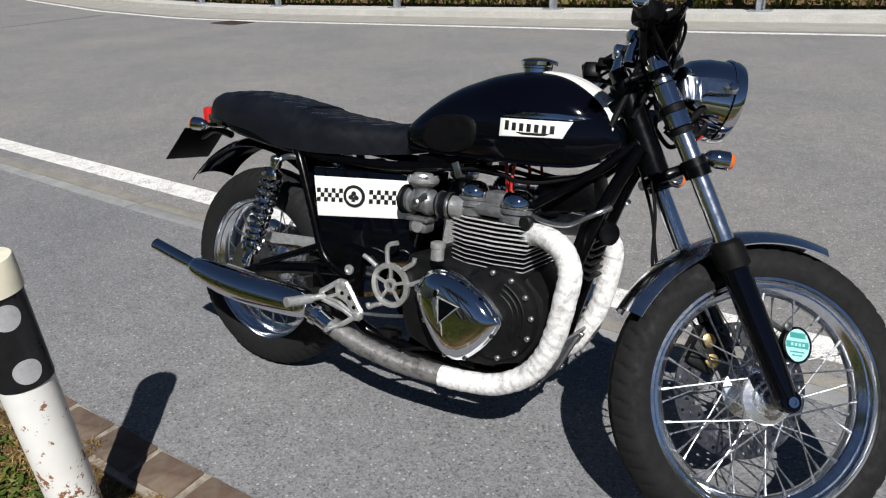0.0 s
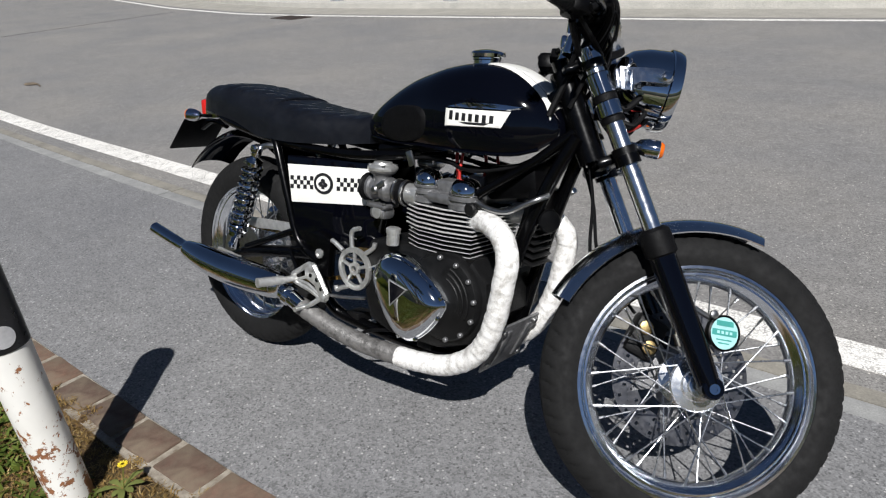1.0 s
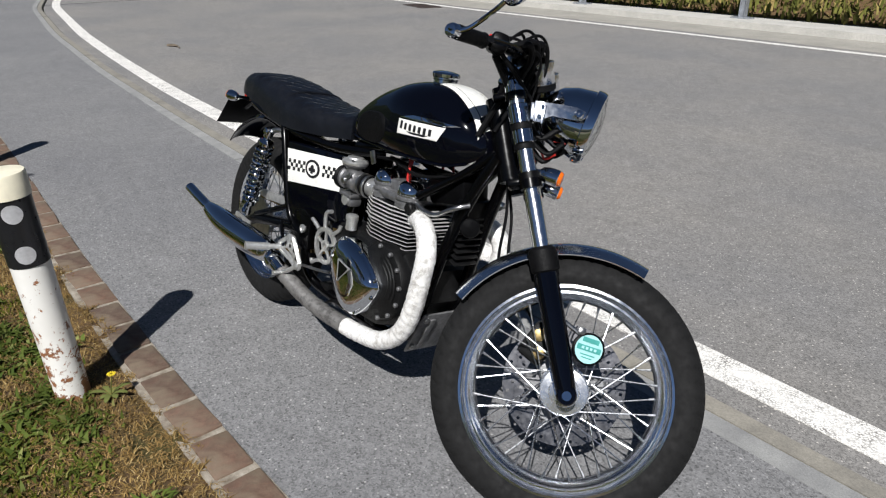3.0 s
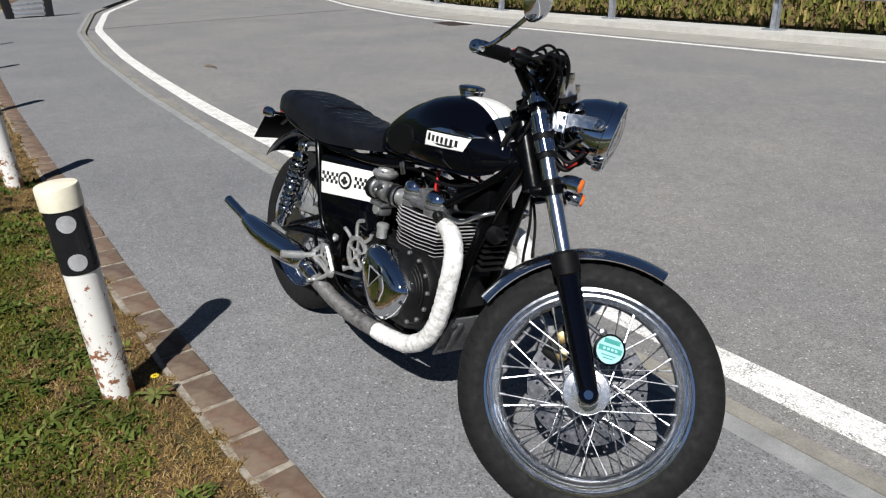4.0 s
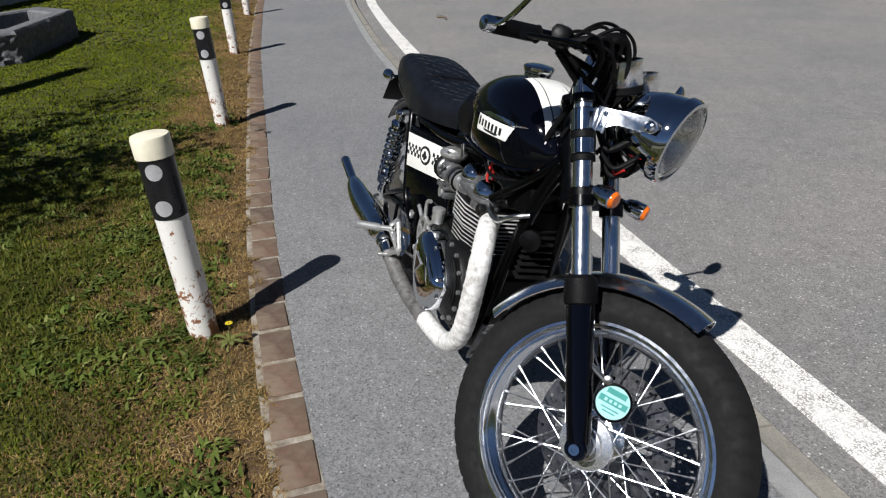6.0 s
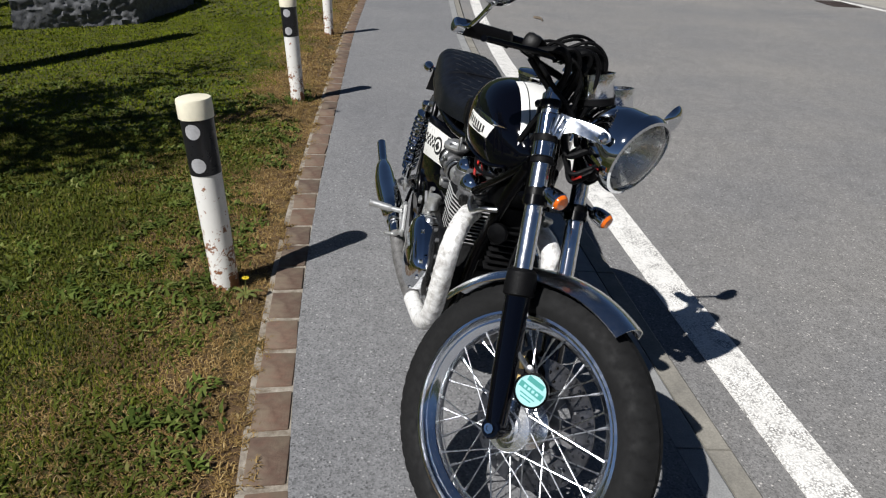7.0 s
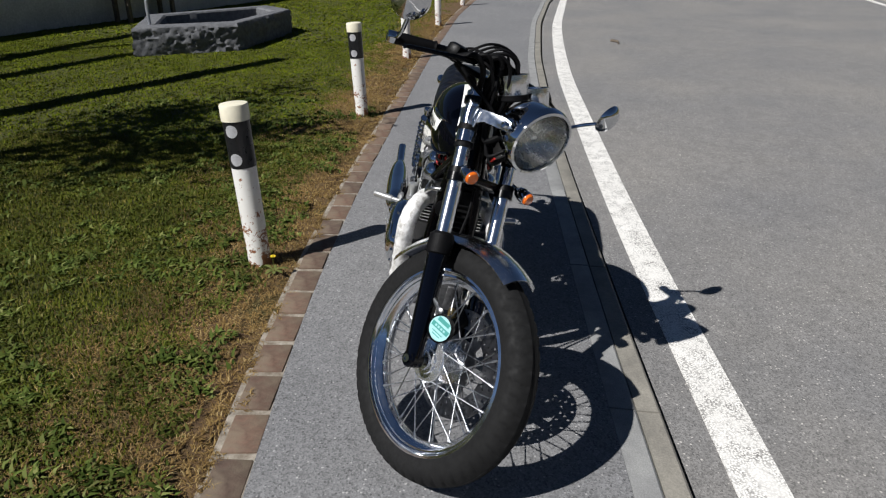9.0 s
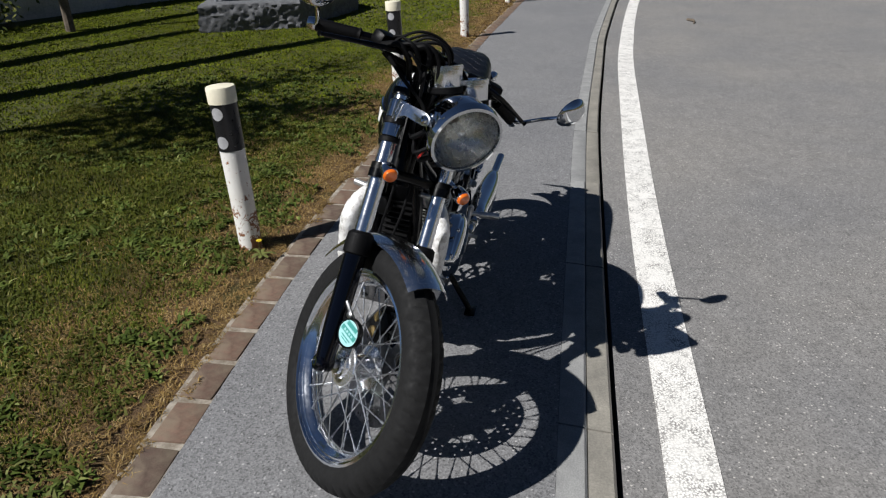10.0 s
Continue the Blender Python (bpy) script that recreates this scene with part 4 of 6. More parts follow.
# ---- handlebar, controls, clocks ----
BAR = [(0.993, -0.335, 1.008), (1.03, -0.25, 1.034), (1.07, -0.15, 1.062), (1.088, -0.09, 1.07), (1.09, -0.04, 1.06), (1.09, 0.04, 1.06), (1.088, 0.09, 1.07), (1.07, 0.15, 1.062), (1.045, 0.25, 1.024), (1.02, 0.345, 0.99)]
bm = B()
tube(bm, smooth_path(BAR, 4), 0.011, 12)
bar = part("handlebar", bm, M["frame black"], bike, "low black handlebar", UP)
for s in (-1, 1):
    e, i = (Vector((0.993, -0.335, 1.008)), Vector((1.036, -0.235, 1.037))) if s < 0 else (Vector((1.02, 0.345, 0.99)), Vector((1.05, 0.235, 1.027)))
    d = (e - i).normalized()
    bm = B()
    lathe(bm, [(0.0165, 0), (0.019, 0.003), (0.0165, 0.008)] + [(0.0165 + 0.0008 * (k % 2), 0.012 + 0.004 * k) for k in range(24)] + [(0.0165, 0.112), (0.012, 0.114)], i, d, 18)
    part("grip", bm, M["rubber"], bar, "ribbed black rubber grip", UP)
    bm = B()
    lathe(bm, [(0.012, -0.004), (0.0165, -0.002), (0.0165, 0.014), (0.014, 0.02), (0.006, 0.022)], e, d, 18)
    part("bar_end", bm, M["chrome"], bar, "", UP)
    # round mirror on a curved stem from the bar's end
    bm = B()
    rise = 0.0 if s < 0 else 0.012
    stem = smooth_path([e + d * 0.006, e + Vector((0.03, s * 0.012, 0.012)), e + Vector((0.075, s * 0.045, 0.05 + rise)), e + Vector((0.105, s * 0.072, 0.08 + rise))], 5)
    tube(bm, stem, 0.0055, 10)
    mir = part("mirror", bm, M["chrome"], bar, "round chrome bar-end mirror", UP)
    c = e + Vector((0.108, s * 0.085, 0.104 + rise))
    nrm = Vector((-1, -s * 0.28, 0.12)).normalized()
    bm = B()
    lathe(bm, [(0.001, -0.03), (0.018, -0.028), (0.036, -0.02), (0.047, -0.006), (0.049, 0.002), (0.046, 0.003)], c, nrm, 32)
    part("mirror", bm, M["chrome"], bar, "round chrome mirror shell", UP)
    bm = B()
    lathe(bm, [(0.046, 0.0015), (0.046, 0.0035), (0.001, 0.004)], c, nrm, 32)
    part("mirror_glass", bm, M["mirror"], bar, "mirror glass", UP)
    # switch gear
    j = Vector((1.06, s * 0.185, 1.055))
    bm = B()
    box(bm, j, (0.044, 0.062, 0.044), turn_z(-s * 20), 0.012)
    sw = part("switch_gear", bm, M["plastic"], bar, "black plastic switch block", UP)
    bm = B()
    box(bm, j + Vector((-0.022, 0, 0.01)), (0.01, 0.018, 0.012), turn_z(-s * 20), 0.003)
    part("switch_button", bm, M["red"] if s < 0 else M["plastic"], sw, "", UP)
    # lever and its perch
    bm = B()
    box(bm, Vector((1.085, s * 0.135, 1.065)), (0.05, 0.032, 0.026), turn_z(-s * 20), 0.006)
    perch = part("lever_perch", bm, M["plastic"], bar, "", UP)
    bm = B()
    tube(bm, smooth_path([(1.105, s * 0.14, 1.062), (1.118, s * 0.18, 1.056), (1.1, s * 0.26, 1.035), (1.075, s * 0.335, 1.012), (1.075, s * 0.352, 1.008)], 5), [0.008] * 5 + [0.0075] * 5 + [0.006] * 6 + [0.005] * 4 + [0.0075], 10)
    part("lever", bm, M["frame black"], perch, "black lever", UP)
# brake fluid cup on the right
bm = B()
box(bm, (1.125, -0.08, 1.074), (0.05, 0.07, 0.034), turn_z(18), 0.008)
mc = part("brake_reservoir", bm, M["plastic"], bar, "black brake fluid box", UP)
bm = B()
box(bm, (1.125, -0.08, 1.094), (0.053, 0.073, 0.007), turn_z(18), 0.003)
part("lid", bm, M["frame black"], mc, "", UP)
# clamps
for s in (-1, 1):
    bm = B()
    lathe(bm, [(0.016, 0), (0.018, 0.004), (0.016, 0.05), (0.018, 0.06)], (1.082, s * 0.045, 1.0), (0.15, 0, 1), 18)
    box(bm, (1.09, s * 0.045, 1.062), (0.045, 0.026, 0.034), None, 0.006)
    part("bar_clamp", bm, M["chrome"], bar, "chrome handlebar clamp", UP)
# clocks
for y, x, r in ((-0.03, 1.168, 0.043), (0.055, 1.185, 0.039)):
    bm = B()
    ax = ((BASE @ UP).to_3x3().inverted() @ Vector((-0.16, -0.06, 1))).normalized()
    c = Vector((x - 0.014, y, 1.052)) - ax * 0.035
    lathe(bm, [(0.012, -0.002), (r - 0.006, 0), (r - 0.001, 0.008), (r, 0.055), (r + 0.002, 0.056), (r + 0.002, 0.068), (r - 0.003, 0.069), (r - 0.004, 0.06)], c, ax, 36)
    ck = part("clock", bm, M["cup"], bike, "chrome cup instrument", UP)
    bm = B()
    lathe(bm, [(r - 0.004, -0.004), (r + 0.0015, 0.0), (r + 0.0015, 0.013), (r - 0.001, 0.014)], c, ax, 36)
    part("rubber_ring", bm, M["rubber"], ck, "", UP)
    bm = B()
    lathe(bm, [(r - 0.004, 0.058), (r - 0.004, 0.062), (0.001, 0.0625)], c, ax, 32)
    dl = part("dial", bm, M["dial"], ck, "dark dial", UP)
    bm = B()
    box(bm, c + ax * 0.0635 + Vector((0.006, 0.004, 0.003)), (0.022, 0.0025, 0.001), turn_z(30))
    part("needle", bm, M["white"], ck, "", UP)
    bm = B()
    tube(bm, [c, c + Vector((-0.01, 0, -0.03)), (1.12, y * 0.6, 0.985)], 0.009, 10)
    part("clock_mount", bm, M["frame black"], ck, "", UP)
# cables: bundles looping from the controls down to the frame
CABLES = [
    [(1.12, -0.15, 1.06), (1.15, -0.13, 1.1), (1.15, -0.1, 1.08), (1.11, -0.08, 1.02), (1.08, -0.05, 0.93), (1.06, -0.03, 0.86)],
    [(1.1, -0.18, 1.05), (1.14, -0.16, 1.09), (1.15, -0.12, 1.06), (1.13, -0.08, 0.98), (1.1, -0.05, 0.88)],
    [(1.05, -0.2, 1.035), (1.07, -0.15, 1.03), (1.09, -0.1, 1.01), (1.08, -0.06, 0.95)],
    [(1.09, -0.2, 1.05), (1.13, -0.18, 1.075), (1.14, -0.14, 1.05), (1.12, -0.1, 1.0)],
    [(1.06, 0.19, 1.04), (1.09, 0.14, 1.02), (1.1, 0.08, 0.99), (1.09, 0.04, 0.92)],
    [(1.07, -0.18, 1.04), (1.13, -0.12, 1.0), (1.17, -0.06, 0.97), (1.2, -0.03, 0.92)],
    [(1.06, -0.17, 1.03), (1.09, -0.1, 1.0), (1.13, -0.03, 0.96), (1.12, 0.02, 0.86)],
    [(1.1, -0.16, 1.07), (1.15, -0.12, 1.105), (1.17, -0.08, 1.08), (1.17, -0.04, 0.99), (1.13, -0.02, 0.9)],
    [(1.08, 0.18, 1.04), (1.14, 0.12, 1.0), (1.18, 0.05, 0.96), (1.17, 0.0, 0.88)],
    [(1.2, 0.02, 0.9), (1.25, 0.01, 0.875), (1.28, -0.03, 0.9), (1.26, -0.05, 0.94)],
    [(1.19, -0.04, 0.89), (1.24, -0.05, 0.865), (1.27, -0.04, 0.9)],
    [(1.18, 0.04, 0.9), (1.23, 0.05, 0.86), (1.265, 0.03, 0.9)],
    [(1.19, -0.01, 0.88), (1.235, -0.02, 0.85), (1.262, -0.01, 0.89)],
    [(1.1, -0.15, 1.05), (1.14, -0.1, 1.1), (1.16, -0.05, 1.07), (1.12, -0.03, 1.0)],
    [(1.09, -0.13, 1.08), (1.13, -0.08, 1.12), (1.15, -0.04, 1.09), (1.13, -0.01, 1.02), (1.1, 0.01, 0.95)],
    [(1.08, -0.16, 1.03), (1.11, -0.09, 1.03), (1.14, -0.05, 1.02), (1.15, -0.03, 0.95)],
    [(1.13, -0.09, 1.07), (1.16, -0.09, 1.03), (1.16, -0.07, 0.98), (1.14, -0.05, 0.93)],
    [(1.1, -0.1, 1.09), (1.12, -0.04, 1.09), (1.13, 0.02, 1.08), (1.14, 0.06, 1.04), (1.13, 0.05, 0.97)],
    [(1.17, -0.06, 0.93), (1.215, -0.065, 0.895), (1.25, -0.06, 0.93)],
    [(1.07, -0.17, 1.06), (1.1, -0.14, 1.115), (1.12, -0.09, 1.13), (1.14, -0.04, 1.11), (1.14, -0.02, 1.05)],
    [(1.08, -0.15, 1.05), (1.13, -0.12, 1.12), (1.16, -0.07, 1.115), (1.17, -0.04, 1.06), (1.15, -0.03, 0.99)],
    [(1.06, -0.14, 1.07), (1.09, -0.1, 1.12), (1.1, -0.05, 1.11), (1.1, -0.02, 1.06)],
    [(1.05, -0.19, 1.05), (1.08, -0.16, 1.085), (1.13, -0.13, 1.08), (1.15, -0.1, 1.03), (1.13, -0.07, 0.96)],
    [(1.09, -0.17, 1.06), (1.15, -0.15, 1.07), (1.165, -0.11, 1.04), (1.15, -0.08, 0.99)],
    [(1.06, 0.2, 1.03), (1.1, 0.16, 1.06), (1.13, 0.11, 1.05), (1.13, 0.07, 0.99)],
]
for k, c in enumerate(CABLES):
    bm = B()
    tube(bm, smooth_path(c, 6), (0.0055 if k % 3 else 0.008) if k < 19 else 0.0038, 8)
    part("cable", bm, M["rubber"], bike, "", UP)
for c in ([(1.14, 0.03, 0.83), (1.2, 0.045, 0.7), (1.24, 0.055, 0.56), (1.34, 0.07, 0.46)], [(1.15, -0.01, 0.83), (1.19, 0.0, 0.7), (1.215, 0.03, 0.56), (1.3, 0.06, 0.5)]):
    bm = B()
    tube(bm, smooth_path(c, 8), 0.004, 8)
    part("brake_hose", bm, M["rubber"], bike, "black brake hose", UP)
bm = B()
tube(bm, smooth_path([(1.225, -0.015, 0.87), (1.24, -0.03, 0.855), (1.262, -0.045, 0.87)], 5), 0.0028, 8)
part("cable", bm, M["red wire"], bike, "red wire", UP)
# front caliper behind the left leg
bm = B()
box(bm, (1.372, 0.084, 0.41), (0.075, 0.06, 0.1), turn_y(20), 0.014)
cal = part("brake_caliper", bm, M["engine black"], bike, "black brake caliper with brass pistons", ST)
for dz in (-0.022, 0.022):
    bm = B()
    lathe(bm, [(0.016, 0), (0.016, 0.006), (0.01, 0.008), (0.001, 0.008)], (1.372 - 0.3 * dz, 0.054, 0.41 + dz), (0, -1, 0), 20)
    part("piston", bm, M["gold"], cal, "", ST)
# printed disc holder at the right fork leg
c, nn = Vector((1.482, -0.092, 0.449)), Vector((0.25, -1, 0.1)).normalized()
bm = B()
lathe(bm, [(0.036, -0.012), (0.038, -0.008), (0.038, 0.004), (0.034, 0.006), (0.033, 0.002)], c, nn, 32)
hold = part("disc_holder", bm, M["plastic"], bike, "black round holder with a green printed disc", ST)
bm = B()
lathe(bm, [(0.0335, 0.001), (0.0335, 0.003), (0.001, 0.003)], c, nn, 32)
part("printed_disc", bm, M["pale teal"], hold, "green printed paper disc", ST)
A3, U3, W3 = nn, Vector((1, 0.25, 0)).normalized(), None
W3 = nn.cross(U3) * -1 if nn.cross(U3).z < 0 else nn.cross(U3)
rot = Matrix((U3, W3, nn)).transposed()
for dz, wd, hg in ((0.001, 0.058, 0.013), (-0.014, 0.036, 0.0025), (-0.021, 0.026, 0.0025), (0.02, 0.04, 0.011)):
    bm = B()
    box(bm, c + nn * 0.0035 + W3 * dz, (wd, hg, 0.001), rot)
    part("print_bar", bm, M["teal"], hold, "", ST)
for k in range(4):
    bm = B()
    box(bm, c + nn * 0.0042 + W3 * 0.001 + U3 * (-0.015 + 0.01 * k), (0.006, 0.006, 0.001), rot)
    part("print_bar", bm, M["pale teal"], hold, "", ST)
bm = B()
tube(bm, [fork_point(0.5) + Vector((0.01, -0.1, 0)), c - nn * 0.012 + Vector((-0.005, 0, 0.02)), c - nn * 0.012], 0.006, 8)
lathe(bm, [(0.009, 0), (0.009, 0.006), (0.004, 0.008)], c + Vector((-0.028, -0.004, 0.035)), nn, 12)
part("holder_arm", bm, M["steel"], hold, "", ST)

# ---- frame ----
def pipe(name, pts, r, mat="frame black", label="", n=6, sides=12, parent=None):
    bm = B()
    tube(bm, smooth_path(pts, n), r, sides)
    return part(name, bm, M[mat], parent or bike, label)


HEAD_LO, HEAD_HI = Vector((1.175, 0, 0.775)), Vector((1.075, 0, 0.965))
bm = B()
tube(bm, [HEAD_LO, HEAD_HI], 0.031, 24)
frame_ob = part("frame", bm, M["frame black"], bike, "black tubular steel frame")
for s in (-1, 1):
    pipe("down_tube", [(1.145, s * 0.03, 0.83), (1.1, s * 0.045, 0.73), (1.05, s * 0.06, 0.58), (1.015, s * 0.065, 0.44), (0.98, s * 0.068, 0.31), (0.925, s * 0.068, 0.245), (0.8, s * 0.068, 0.225), (0.55, s * 0.075, 0.23), (0.44, s * 0.1, 0.27), (0.41, s * 0.12, 0.4)], 0.0165, parent=frame_ob)
    pipe("head_stay", [(1.135, s * 0.025, 0.84), (1.05, s * 0.055, 0.76), (0.93, s * 0.085, 0.672)], 0.012, parent=frame_ob)
    pipe("rear_stay", [(0.2, s * 0.12, 0.735), (0.232, s * 0.128, 0.7), (0.285, s * 0.135, 0.575), (0.338, s * 0.135, 0.445), (0.42, s * 0.13, 0.4)], 0.0125, parent=frame_ob)
    pipe("seat_rail", [(0.72, s * 0.07, 0.74), (0.5, s * 0.1, 0.715), (0.25, s * 0.115, 0.72), (-0.02, s * 0.11, 0.752), (-0.12, s * 0.08, 0.77)], 0.0135, parent=frame_ob)
    pipe("top_tube", [(1.09, s * 0.02, 0.92), (0.9, s * 0.05, 0.8), (0.6, s * 0.075, 0.74)], 0.016, parent=frame_ob)
    pipe("swing_arm", [(0.42, s * 0.12, 0.415), (0.3, s * 0.125, 0.4), (0.1, s * 0.125, 0.36), (0.0, s * 0.125, 0.32), (-0.045, s * 0.125, 0.315)], 0.0185, label="black swing arm")
    pipe("brace", [(0.09, s * 0.135, 0.375), (0.2, s * 0.14, 0.42), (0.33, s * 0.14, 0.475)], 0.01, parent=frame_ob)
    bm = B()
    prism(bm, [(0.36, 0.36), (0.46, 0.36), (0.47, 0.47), (0.42, 0.49), (0.36, 0.47)], s * 0.105, s * 0.135, 0.006)
    part("pivot_plate", bm, M["frame black"], frame_ob)
    bm = B()
    lathe(bm, [(0.014, 0), (0.014, 0.006), (0.008, 0.008), (0.008, 0.004)], (0.43, s * 0.135, 0.425), (0, s, 0), 16)
    part("pivot_bolt", bm, M["alloy"], frame_ob)
    # axle adjuster
    bm = B()
    prism(bm, [(-0.06, 0.295), (0.06, 0.305), (0.07, 0.34), (-0.05, 0.345)], s * 0.138, s * 0.148, 0.003)
    part("axle_plate", bm, M["alloy"], bike)
    bm = B()
    lathe(bm, [(0.017, 0), (0.017, 0.014), (0.01, 0.016)], (0, s * 0.148, 0.32), (0, s, 0), 6)
    part("axle_nut", bm, M["steel"], bike)
    # shock absorber with a chrome coil
    a, b = Vector((0.165, s * 0.15, 0.692)), Vector((0.045, s * 0.15, 0.375))
    d = (b - a).normalized()
    L = (b - a).length
    bm = B()
    lathe(bm, [(0.008, -0.012), (0.016, -0.006), (0.016, 0.02), (0.01, 0.03), (0.026, 0.04), (0.026, 0.05), (0.012, 0.052), (0.014, 0.16), (0.019, 0.165), (0.02, L - 0.06), (0.028, L - 0.055), (0.028, L - 0.04), (0.016, L - 0.03), (0.016, L + 0.01), (0.006, L + 0.014)], a, d, 24)
    sh = part("shock_absorber", bm, M["chrome"], bike, "chrome coil-over shock absorber")
    bm = B()
    _, u, w = basis(d)
    coil = []
    turns = 9.5
    for k in range(int(turns * 20) + 1):
        f = k / (turns * 20)
        an = 2 * math.pi * f * turns
        coil.append(a + d * (0.052 + (L - 0.11) * f) + 0.0265 * (math.cos(an) * u + math.sin(an) * w))
    tube(bm, coil, 0.0052, 8)
    part("coil_spring", bm, M["chrome"], sh, "bright chrome spring")
    for q in (a, b):
        bm = B()
        lathe(bm, [(0.013, -0.012), (0.013, 0.014), (0.009, 0.018), (0.002, 0.019)], q, (0, s, 0), 18)
        part("shock_bolt", bm, M["chrome"], sh)
    pipe("shock_mount", [(0.235, s * 0.125, 0.705), (0.2, s * 0.14, 0.705), (0.165, s * 0.14, 0.693)], 0.009, "steel", n=3, parent=frame_ob)

# chain guard, silver
bm = B()
prism(bm, [(0.02, 0.435), (0.06, 0.46), (0.3, 0.48), (0.34, 0.47), (0.34, 0.44), (0.2, 0.445), (0.1, 0.43)], -0.1, -0.09, 0.002)
part("chain_guard", bm, M["alloy"], bike, "bare aluminium chain guard")

# ---- rear mudguard, lamp, plate ----
bm = B()
loops = []
for k in range(29):
    a = radians(45 + (141 - 45) * k / 28)
    o, i = [], []
    for j in range(11):
        u = -1 + 2 * j / 10
        r = 0.375 + 0.03 * (1 - abs(u) ** 2.4)
        p = Vector((r * math.cos(a), 0.083 * u, 0.32 + 0.012 + r * math.sin(a)))
        o.append(p)
        i.append(Vector((p.x * 0.993, p.y * 0.97, 0.33 + (p.z - 0.33) * 0.993)))
    loops.append(o + i[::-1])
rings(bm, loops)
rg = part("rear_mudguard", bm, M["gloss black"], bike, "black rear mudguard with bright edge")
bm = B()
pl = turn_y(48)
box(bm, (-0.372, 0, 0.675), (0.15, 0.17, 0.004), turn_y(-48), 0.001)
plate = part("number_plate", bm, M["plastic"], bike, "number plate seen from its dark back")
bm = B()
tube(bm, smooth_path([(-0.2, 0, 0.72), (-0.28, 0, 0.73), (-0.345, 0, 0.7)], 4), 0.012, 10)
part("plate_bracket", bm, M["frame black"], plate)
bm = B()
box(bm, (-0.225, 0, 0.765), (0.07, 0.095, 0.05), turn_y(-8), 0.012)
tl = part("tail_lamp", bm, M["chrome"], bike, "chrome tail lamp with red lens")
bm = B()
box(bm, (-0.272, 0, 0.772), (0.035, 0.085, 0.062), turn_y(-8), 0.01)
part("red_lens", bm, M["red"], tl, "red plastic lens")
for s in (-1, 1):
    bm = B()
    a = Vector((-0.2, s * 0.06, 0.752))
    tube(bm, [a, a + Vector((0, s * 0.05, 0.004))], 0.006, 8)
    d = Vector((-1, s * 0.05, 0))
    lathe(bm, [(0.004, -0.028), (0.014, -0.02), (0.02, 0.0), (0.021, 0.022), (0.018, 0.024)], a + Vector((0, s * 0.062, 0.004)), d, 18)
    fl = part("rear_flasher", bm, M["chrome"], bike, "chrome bullet rear flasher")
    bm = B()
    lathe(bm, [(0.0185, 0.022), (0.0185, 0.03), (0.012, 0.037), (0.002, 0.038)], a + Vector((0, s * 0.062, 0.004)), d, 18)
    part("amber_lens", bm, M["amber"], fl, "amber lens")

